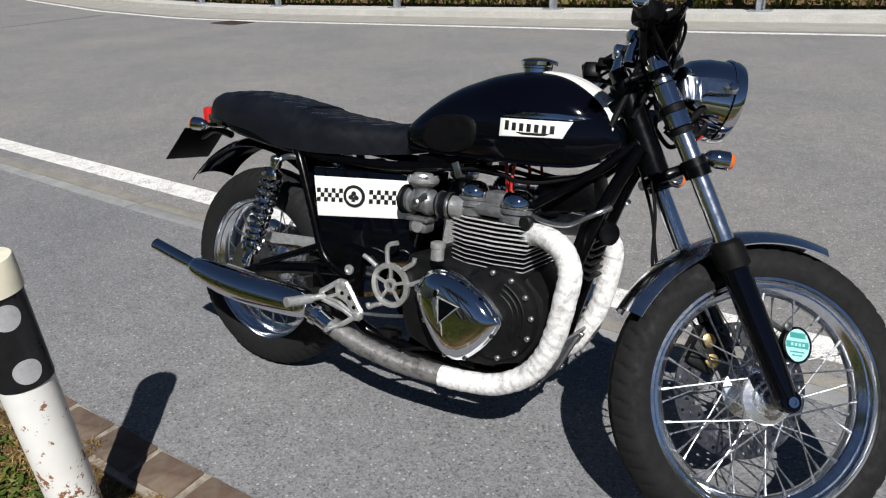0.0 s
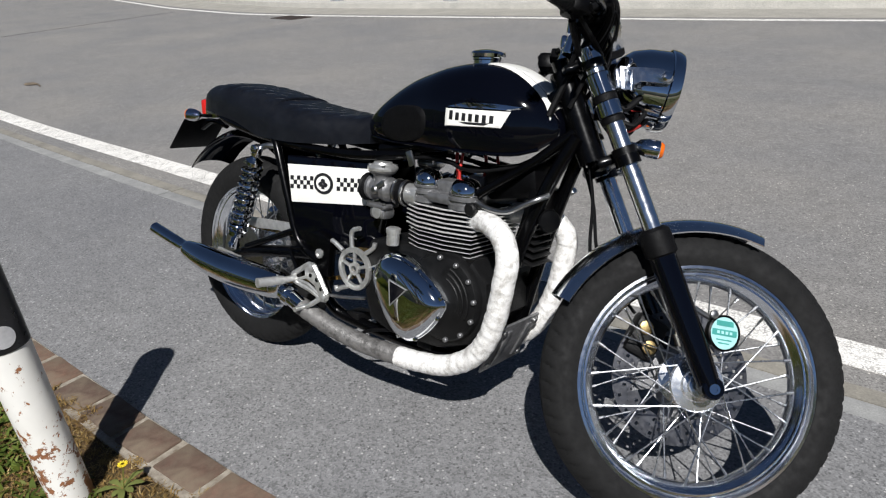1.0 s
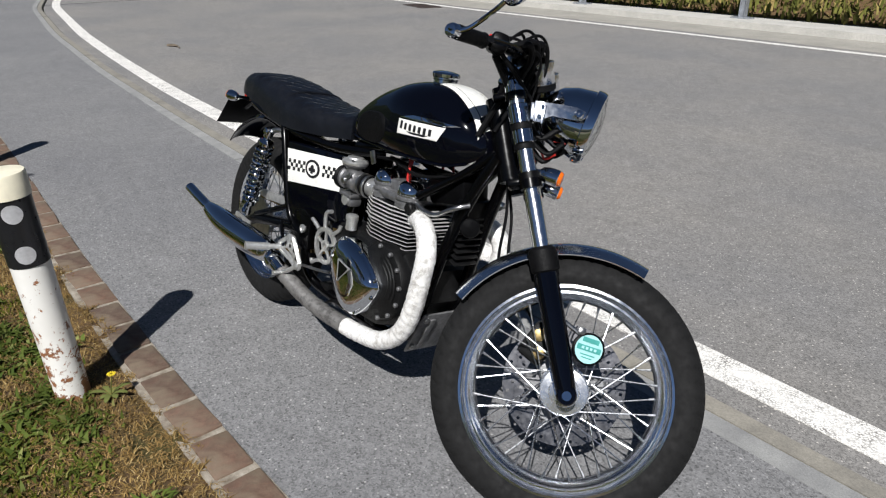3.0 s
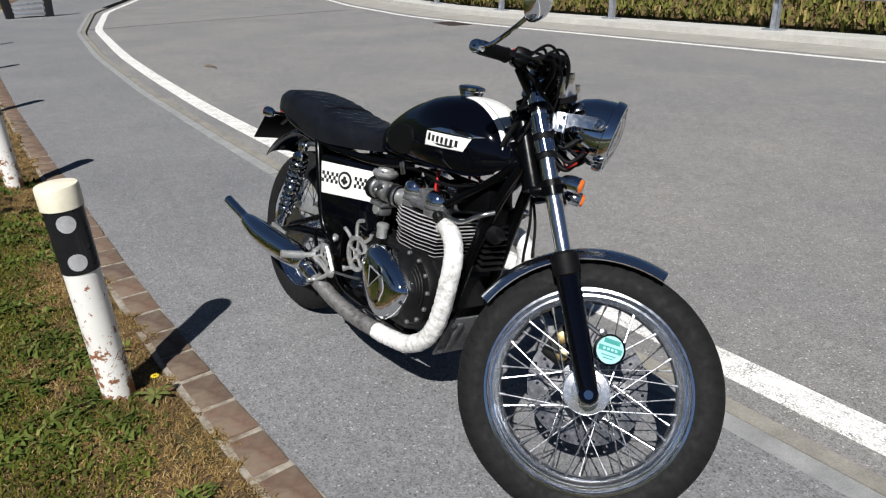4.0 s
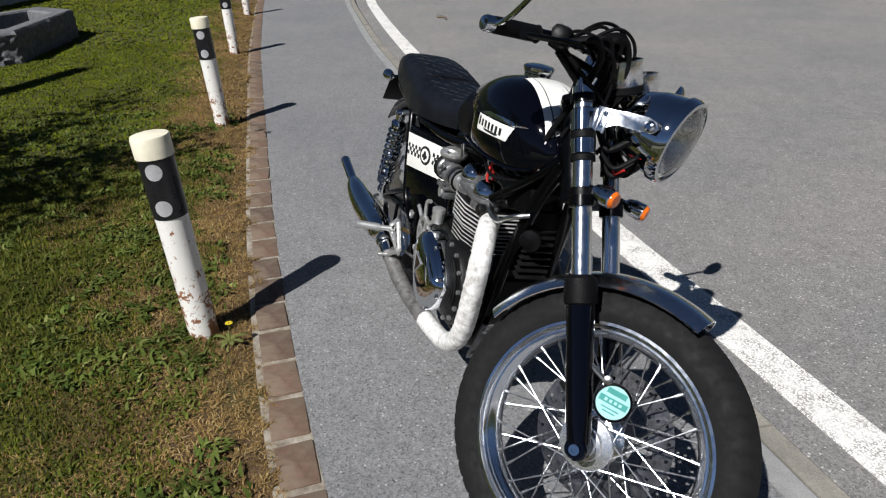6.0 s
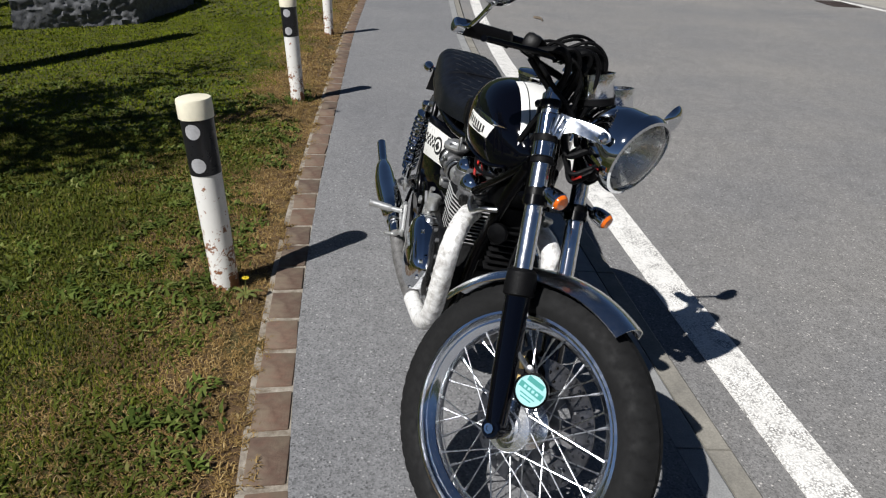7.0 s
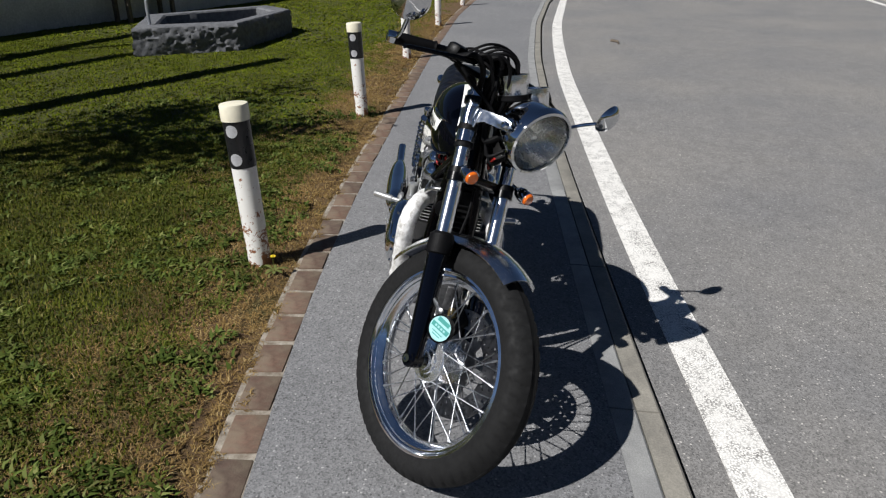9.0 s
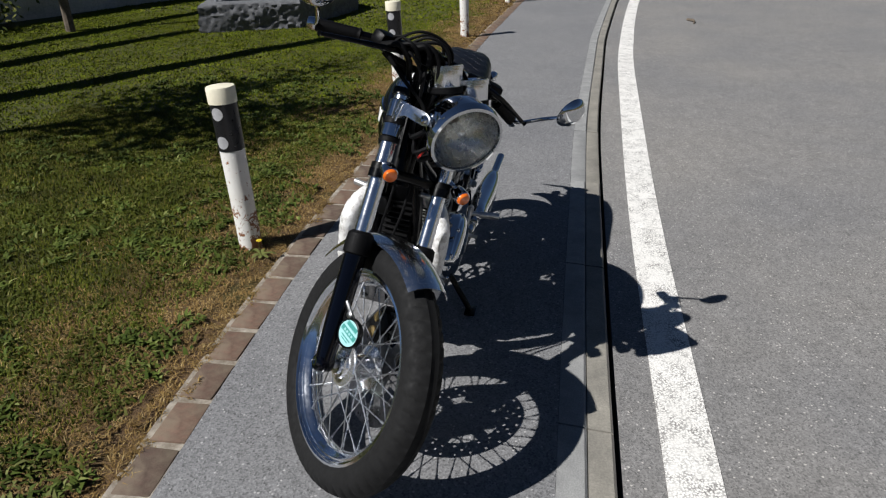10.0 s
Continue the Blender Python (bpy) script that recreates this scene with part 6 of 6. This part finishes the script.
# ---- bollards ----
def bollard(x, y, z, turn, tilt):
    """White steel post, 74 cm high, with a black foil band, two reflector discs and a cream cap."""
    post = thing("bollard", "rust-flecked white bollard with black band and cream cap", "bollard", "bollards along the footway", pose(x, y, z, tilt, 0.3, turn))
    bm = B()
    lathe(bm, [(0.051, -0.05), (0.051, 0.1), (0.052, 0.3), (0.0535, 0.475)], (0, 0, 0), (0, 0, 1), 32)
    part("post", bm, M["post"], post, "white painted steel post with rust")
    bm = B()
    lathe(bm, [(0.053, 0.473), (0.0555, 0.474), (0.0565, 0.675), (0.053, 0.676)], (0, 0, 0), (0, 0, 1), 32)
    band = part("foil_band", bm, M["foil"], post, "black foil band")
    bm = B()
    lathe(bm, [(0.05, 0.675), (0.0605, 0.676), (0.0605, 0.736), (0.058, 0.743), (0.03, 0.747), (0.001, 0.748)], (0, 0, 0), (0, 0, 1), 32)
    part("cap", bm, M["cap"], post, "cream plastic cap")
    for z0 in (0.636, 0.514):
        bm = B()
        pts = []
        for r in (0.0, 0.5, 1.0):
            pts.append([(0.027 * r * math.cos(2 * math.pi * k / 28), 0.027 * r * math.sin(2 * math.pi * k / 28)) for k in range(28)])
        vs = []
        for ring in pts:
            vs.append([bm.verts.new(((0.0575) * math.cos(u / 0.0575), 0.0575 * math.sin(u / 0.0575), z0 + v)) for u, v in ring])
        for a, b in zip(vs, vs[1:]):
            for k in range(28):
                bm.faces.new((a[k], a[(k + 1) % 28], b[(k + 1) % 28], b[k]))
        bmesh.ops.remove_doubles(bm, verts=bm.verts, dist=1e-5)
        ext = bmesh.ops.extrude_face_region(bm, geom=list(bm.faces))
        for v in ext["geom"]:
            if isinstance(v, bmesh.types.BMVert):
                v.co.x *= 0.985
                v.co.y *= 0.985
        part("reflector_disc", bm, M["dot"], band, "round grey reflector")
    return post


for x, y, turn, tilt in ((-1.345, 0.57, -4, 3.0), (-4.16, 0.34, -6, 2.8), (-7.05, 0.165, -3, 1.5), (-10.38, 0.05, 2, 1.0), (-13.8, 0.05, 8, 1.0)):
    bollard(x, y, lawn_z(x, y) - 0.005, turn, tilt)

# ---- hewn stone trough on the lawn ----
trough = thing("stone_trough", "rough hewn dark grey stone water trough on the lawn", "trough")
OUT = [(-6.5, -3.02), (-7.18, -2.0), (-8.95, -1.93), (-9.5, -2.5), (-7.9, -3.6)]
bm = B()
c = Vector((sum(p[0] for p in OUT) / 5, sum(p[1] for p in OUT) / 5, 0))


def ring_at(scale, z, rough):
    loop = []
    for i, (x, y) in enumerate(OUT):
        x2, y2 = OUT[(i + 1) % 5]
        for k in range(48):
            t = k / 48
            p = Vector((x + (x2 - x) * t, y + (y2 - y) * t, 0))
            p = c + (p - c) * scale
            w = noise.noise(p * 2.6 + Vector((0, 0, z * 6))) * rough * 0.5
            w += (0.35 - abs(noise.noise(p * 9 + Vector((0, 0, z * 14))))) * rough * 0.55 + noise.noise(p * 24 + Vector((0, 0, z * 30))) * rough * 0.35
            p += (p - c).normalized() * w
            loop.append(Vector((p.x, p.y, z + w * 0.15)))
    return loop


rings(bm, [ring_at(1.0, -0.05 + 0.024 * k, 0.055) for k in range(16)] + [ring_at(0.99, 0.335, 0.02), ring_at(0.97, 0.35, 0.008), ring_at(0.76, 0.35, 0.008), ring_at(0.74, 0.33, 0.0), ring_at(0.72, 0.12, 0.0)])
part("basin", bm, M["stone"], trough, angle=30)
bm = B()
rings(bm, [ring_at(0.73, 0.16, 0), ring_at(0.73, 0.17, 0)])
part("water", bm, plain("dark water", (0.01, 0.014, 0.012), 0.04, 0, 0.1), trough, "still dark water")
# bent water spout
bm = B()
tube(bm, smooth_path([(-6.86, -2.98, 0.32), (-6.86, -2.98, 0.6), (-6.9, -2.96, 0.72), (-7.02, -2.9, 0.74), (-7.1, -2.86, 0.68)], 5), 0.02, 10)
spout = thing("water_spout", "thin bent grey metal water spout by the trough", "water spout")
part("pipe", bm, M["galv"], spout)

# ---- guard rail over the road ----
rail = thing("guard_rail", "galvanised guard rail on the far kerb", "guard rail")
for k in range(-7, 5):
    x = -6.9 + 3.5 * k
    y = far(x) + 2.0
    bm = B()
    box(bm, (x, y, 0.08), (0.34, 0.22, 0.025), turn_z(5), 0.004)
    part("base_plate", bm, M["galv"], rail)
    bm = B()
    for dx, sx, sy in ((-0.055, 0.01, 0.1), (0.055, 0.01, 0.1), (0, 0.11, 0.01)):
        box(bm, (x + dx, y, 0.55), (sx, sy, 1.0), turn_z(5))
    part("post", bm, M["galv"], rail)
bm = B()
loops = []
for x in span(-34, 8, 0.5):
    y = far(x) + 1.95
    prof = [(0.0, 0.9), (-0.06, 0.86), (-0.06, 0.8), (0, 0.75), (-0.06, 0.7), (-0.06, 0.64), (0, 0.6), (0.006, 0.6), (0.006, 0.9)]
    loops.append([(x, y + a, b) for a, b in prof])
rings(bm, loops)
part("beam", bm, M["galv"], rail, "corrugated rail beam")

# ---- brick edging, laid end to end ----
edging = thing("brick_edging", "row of worn red clinker bricks edging the footway", "brick edging", kind="structure")
bricks = []
for v in range(4):
    bm = B()
    box(bm, (0, 0, -0.03), (0.176 + 0.006 * (v % 2), 0.112, 0.07), None, 0.006)
    for q in bm.verts:
        q.co += Vector((noise.noise(q.co * 31 + Vector((v, 0, 0))), noise.noise(q.co * 29 + Vector((0, v, 7))), noise.noise(q.co * 33 + Vector((0, 5, v))))) * 0.004
    bricks.append(finish(bm, "brick", M["brick"]))
rnd = random.Random(5)
x = 2.2
k = 0
while x > -15:
    y = edge(x)
    a = math.atan2(edge(x + 0.1) - edge(x - 0.1), 0.2)
    b = new("brick", bricks[k % 4])
    b.parent = edging
    b.matrix_basis = pose(x, y - 0.057 + rnd.uniform(-0.003, 0.003), rnd.uniform(-0.006, -0.001), rnd.uniform(-1.2, 1.2), rnd.uniform(-0.8, 0.8), math.degrees(a) + rnd.uniform(-2.5, 2.5))
    x -= (0.203 + rnd.uniform(-0.004, 0.005)) * math.cos(a)
    k += 1
structure("edging_bed", strip(lambda x: edge(x) - 0.135, lambda x: edge(x) - 0.0005, -0.004, a=-30, b=10, thick=0.1), concrete_mat("sandy mortar", (0.12, 0.09, 0.06), (0.4, 0.36, 0.3), 22), "sandy mortar bed")


# ---- grass, weeds, bank plants ----
def blades(name, n, spots, tall, wide, mat, label, category, seed, flat=0.0):
    """Many bent blades of two faces each, as one sheet of stuff. spots gives x, y, z for each."""
    r = np.random.default_rng(seed)
    p = np.array(spots(r, n))
    n = len(p)
    ang = r.uniform(0, 2 * np.pi, n)
    h = tall * r.uniform(0.5, 1.3, n)
    w = wide * r.uniform(0.7, 1.3, n)
    lean = r.uniform(0.2, 1.1, n) + flat
    side = np.stack([np.cos(ang), np.sin(ang), 0 * ang], 1) * w[:, None] * 0.5
    fwd = np.stack([-np.sin(ang), np.cos(ang), 0 * ang], 1)
    up = np.array([0, 0, 1.0])
    mid = p + fwd * (h * 0.45 * lean * 0.5)[:, None] + up * (h * 0.6 / np.sqrt(1 + lean * 0.4))[:, None]
    tip = p + fwd * (h * lean * 0.9)[:, None] + up * (h / np.sqrt(1 + lean * lean))[:, None]
    co = np.stack([p - side, p + side, mid + side * 0.8, mid - side * 0.8, tip], 1).reshape(-1, 3)
    base = np.arange(n)[:, None] * 5
    quads = (base + np.array([0, 1, 2, 3])).ravel()
    tris = (base + np.array([3, 2, 4])).ravel()
    me = bpy.data.meshes.new(name)
    me.vertices.add(len(co))
    me.vertices.foreach_set("co", co.ravel())
    me.loops.add(n * 7)
    loops = np.concatenate([quads, tris])
    me.loops.foreach_set("vertex_index", loops)
    me.polygons.add(2 * n)
    me.polygons.foreach_set("loop_start", np.concatenate([np.arange(n) * 4, 4 * n + np.arange(n) * 3]))
    me.update(calc_edges=True)
    me.materials.append(mat)
    return tagged(new(name, me), label, category, kind="stuff")


def verge_spots(x0, x1, d0, d1, need, invert=False):
    def spots(r, n):
        out = []
        xs, ds, us = r.uniform(x0, x1, n), d0 + (d1 - d0) * r.uniform(0, 1, n) ** 0.9, r.uniform(0, 1, n)
        for x, dd, u in zip(xs, ds, us):
            y = edge(x) - 0.13 - dd
            t = turf(x, y)
            if (u < (1 - t) if invert else u < t * (1 - need) + (need if t > 0.25 else 0)):
                out.append((x, y, lawn_z(x, y) - 0.002))
        return out
    return spots


blades("grass", 60000, verge_spots(-3.2, 1.0, 2.5, 6.0, 0.5), 0.018, 0.011, M["green grass"], "short mown lawn grass", "grass", 12)
blades("grass", 210000, verge_spots(-3.2, 1.0, 0.0, 2.6, 0.55), 0.02, 0.0045, M["grass"], "short trodden lawn grass", "grass", 1)
blades("dry_grass", 60000, verge_spots(-12.0, -5.0, -0.04, 1.2, 0.0, True), 0.02, 0.007, M["dry grass"], "dry straw and dead grass along the bricks", "dry grass", 14, 0.8)
blades("grass", 140000, verge_spots(-8.0, -3.2, 0.02, 6.0, 0.6), 0.016, 0.01, M["green grass"], "short mown lawn grass", "grass", 2)
blades("grass", 60000, verge_spots(-16.0, -8.0, 0.05, 7.5, 0.6), 0.02, 0.024, M["green grass"], "short mown lawn grass", "grass", 3)
blades("grass", 40000, verge_spots(1.0, 9.0, 0.1, 6.0, 0.5), 0.02, 0.018, M["green grass"], "short mown lawn grass", "grass", 13)
blades("dry_grass", 190000, verge_spots(-5.0, 1.2, -0.05, 1.35, 0.0, True), 0.017, 0.0035, M["dry grass"], "dry straw and dead grass along the bricks", "dry grass", 4, 0.8)


def weed_spots(r, n):
    out = []
    while len(out) < n:
        x, dd = r.uniform(-3.6, 0.6), r.uniform(0.12, 1.7)
        y = edge(x) - 0.13 - dd
        if noise.noise(Vector((x * 2.6, y * 2.6, 20))) + 0.6 * noise.noise(Vector((x * 8, y * 8, 2))) < 0.0:
            continue
        z = lawn_z(x, y)
        for _ in range(int(r.uniform(3, 8))):
            out.append((x + r.normal(0, 0.02), y + r.normal(0, 0.02), z))
    return out


def rosette_spots(r, n):
    out = []
    while len(out) < n:
        x, dd = r.uniform(-4.6, 0.6), 0.1 + 2.3 * r.uniform(0, 1) ** 1.4
        y = edge(x) - 0.13 - dd
        if noise.noise(Vector((x * 1.9, y * 1.9, 31))) < -0.05:
            continue
        wide = r.uniform(0.012, 0.038)
        for _ in range(int(r.uniform(9, 22))):
            px, py = x + r.normal(0, wide), y + r.normal(0, wide)
            out.append((px, py, lawn_z(px, py) + 0.004))
    return out


blades("rosette_weeds", 9000, rosette_spots, 0.028, 0.014, M["rosette"], "broad-leaved weed rosettes dotted over the lawn", "weeds", 21, 0.6)
blades("weeds", 20000, weed_spots, 0.022, 0.009, M["weed"], "low broad-leaved weeds in the lawn", "weeds", 6, 0.5)


def bank_spots(r, n):
    xs = r.uniform(-30, 8, n)
    ds = r.uniform(0, 1, n)
    return [(x, far(x) + 2.32 + 2.6 * dd, -0.1 + 1.3 * dd + r.uniform(-0.1, 0.25)) for x, dd in zip(xs, ds)]


bm = B()
loops = []
for x in span(-60, 40, 0.6):
    y = far(x) + 2.25
    loops.append([(x, y, -0.3), (x, y, -0.02), (x, y + 2.9, 1.35 + 0.15 * math.sin(x)), (x, y + 14, 3.2), (x, y + 14, -0.3)])
rings(bm, loops)
structure("bank", bm, M["soil"], "planted bank behind the guard rail")
blades("bank_plants", 26000, bank_spots, 0.22, 0.05, M["bush"], "dense shrubs and dry stalks on the bank", "plants", 8)

# dandelion by the first bollard
dand = thing("dandelion", "single yellow dandelion beside the bollard", "flower")
x, y = -1.262, 0.668
z = lawn_z(x, y)
bm = B()
tube(bm, smooth_path([(x, y, z), (x + 0.012, y + 0.004, z + 0.04), (x + 0.02, y + 0.01, z + 0.08)], 4), 0.0018, 6)
part("stem", bm, M["weed"], dand)
bm = B()
for k in range(22):
    a = 2 * math.pi * k / 22
    r = 0.013 if k % 2 else 0.009
    c = Vector((x + 0.02, y + 0.01, z + 0.081))
    box(bm, c + Vector((r * 0.5 * math.cos(a), r * 0.5 * math.sin(a), 0.002 + 0.003 * (k % 2))), (r, 0.0035, 0.0012), turn_z(math.degrees(a)))
part("blossom", bm, M["yellow"], dand, "yellow blossom")
for k in range(8):
    a = 2 * math.pi * k / 8 + 0.3
    d = Vector((math.cos(a), math.sin(a), 0))
    side = Vector((-d.y, d.x, 0))
    tall = 0.036 + 0.016 * (k % 3)
    root = Vector((x, y, z))
    bm = B()
    rings(bm, [[root + d * tall * f + Vector((0, 0, tall * 0.75 * f * (1.15 - f))) + side * w * q + Vector((0, 0, t)) for q, t in ((-1, 0), (0, -0.001), (1, 0), (0, 0.001))] for f, w in ((0.0, 0.002), (0.3, 0.005), (0.6, 0.009), (0.85, 0.007), (1.0, 0.0008))])
    part("leaf", bm, M["rosette"], dand)

# a twig on the road
bm = B()
tube(bm, smooth_path([(-9.25, 2.75, ROAD_Z + 0.012), (-9.1, 2.83, ROAD_Z + 0.02), (-8.95, 2.82, ROAD_Z + 0.012)], 4), [0.02] * 4 + [0.012] * 4 + [0.008], 6)
tagged(new("twig", finish(bm, "twig", M["bark"])), "small dark twig lying on the road", "twig")


# ---- tree whose shade falls on the lawn ----
def tree(x, y, tall, seed):
    r = random.Random(seed)
    t = thing("tree", "small broad-leaved garden tree on the lawn", "tree", at=pose(x, y, 0))
    bm = B()
    top = Vector((0.1, 0.05, tall * 0.55))
    tube(bm, smooth_path([(0, 0, -0.1), (0.03, 0.02, tall * 0.25), top], 5), [0.075 - 0.004 * k for k in range(11)], 10)
    part("trunk", bm, M["bark"], t)
    tips = []
    for k in range(9):
        a = 2 * math.pi * k / 9 + r.uniform(-0.3, 0.3)
        e = top + Vector((math.cos(a) * r.uniform(0.6, 1.5), math.sin(a) * r.uniform(0.6, 1.5), r.uniform(0.1, 0.9)))
        bm = B()
        tube(bm, smooth_path([top - Vector((0, 0, 0.2)), top.lerp(e, 0.5) + Vector((0, 0, 0.1)), e], 4), [0.03 - 0.0028 * q for q in range(9)], 7)
        part("limb", bm, M["bark"], t)
        tips += [top.lerp(e, f) for f in (0.45, 0.65, 0.85, 1.0)]
    bm = B()
    for c in tips:
        for _ in range(84):
            p = c + Vector((r.gauss(0, 0.19), r.gauss(0, 0.19), r.gauss(0, 0.13)))
            n = Vector((r.uniform(-1, 1), r.uniform(-1, 1), r.uniform(0.1, 1))).normalized()
            u = n.orthogonal().normalized() * 0.028
            w = n.cross(u) * 1.6
            vs = [bm.verts.new(p + q) for q in (-w, u, w, -u)]
            bm.faces.new(vs)
    part("crown", bm, M["weed"], t)
    return t


tree(-1.68, -2.88, 4.7, 11)
# unseen slender trunks, added and leaned so that their shade falls in long bars
for base, top in (((0.2, -4.3), (-3.35, -4.54, 5.0)), ((-1.27, -4.84), (-3.78, -6.12, 4.5)), ((-2.26, -5.1), (-5.5, -6.98, 4.5))):
    t = thing("tree", "unseen slender trunk, added to throw a bar of shade", "tree", "leaning garden trees", pose(base[0], base[1], 0))
    e = Vector((top[0] - base[0], top[1] - base[1], top[2]))
    bm = B()
    tube(bm, smooth_path([(0, 0, -0.1), e * 0.33, e * 0.66, e], 4), [0.19 - 0.006 * k for k in range(13)], 10)
    part("trunk", bm, M["bark"], t)
    for k in range(4):
        q = e * (0.86 + 0.04 * k)
        bm = B()
        tube(bm, [q, q + Vector((0.25 * math.cos(k * 2.0), 0.25 * math.sin(k * 2.0), 0.25))], [0.012, 0.004], 6)
        part("twig", bm, M["bark"], t)

# ---- things at the back of the lawn ----
bark_post = thing("garden_post", "slim weathered wooden post on the lawn", "post", at=pose(-6.28, -4.74, 0))
bm = B()
tube(bm, [(0, 0, -0.1), (0.02, 0, 0.9), (0.03, 0.02, 2.0)], [0.06, 0.05, 0.045], 10)
part("pole", bm, M["bark"], bark_post)
garden_bench = thing("garden_bench", "plain weathered wooden bench by the garden wall", "bench", at=pose(-10.2, -4.95, 0.03, 0, 0, -14))
for dx in (-0.5, 0.5):
    for dy in (-0.14, 0.14):
        bm = B()
        box(bm, (dx, dy, 0.2), (0.07, 0.06, 0.44), None, 0.006)
        part("leg", bm, M["bark"], garden_bench)
for dy in (-0.11, 0.0, 0.11):
    bm = B()
    box(bm, (0, dy, 0.44), (1.3, 0.095, 0.04), None, 0.006)
    part("plank", bm, M["bark"], garden_bench)
shrub = thing("shrub", "low dark shrub at the edge of the lawn", "shrub", at=pose(-5.9, -6.0, 0))
sr = random.Random(3)
bm = B()
for k in range(7):
    a = 2 * math.pi * k / 7
    tube(bm, [(0, 0, -0.05), (0.2 * math.cos(a), 0.2 * math.sin(a), 0.3), (0.35 * math.cos(a), 0.35 * math.sin(a), 0.5)], [0.015, 0.01, 0.005], 6)
part("stems", bm, M["bark"], shrub)
bm = B()
for _ in range(1600):
    p = Vector((sr.gauss(0, 0.27), sr.gauss(0, 0.27), abs(sr.gauss(0.3, 0.17))))
    n = Vector((sr.uniform(-1, 1), sr.uniform(-1, 1), sr.uniform(0, 1))).normalized()
    u = n.orthogonal().normalized() * 0.022
    w = n.cross(u) * 1.7
    bm.faces.new([bm.verts.new(p + q) for q in (-w, u, w, -u)])
part("leaves", bm, M["weed"], shrub)
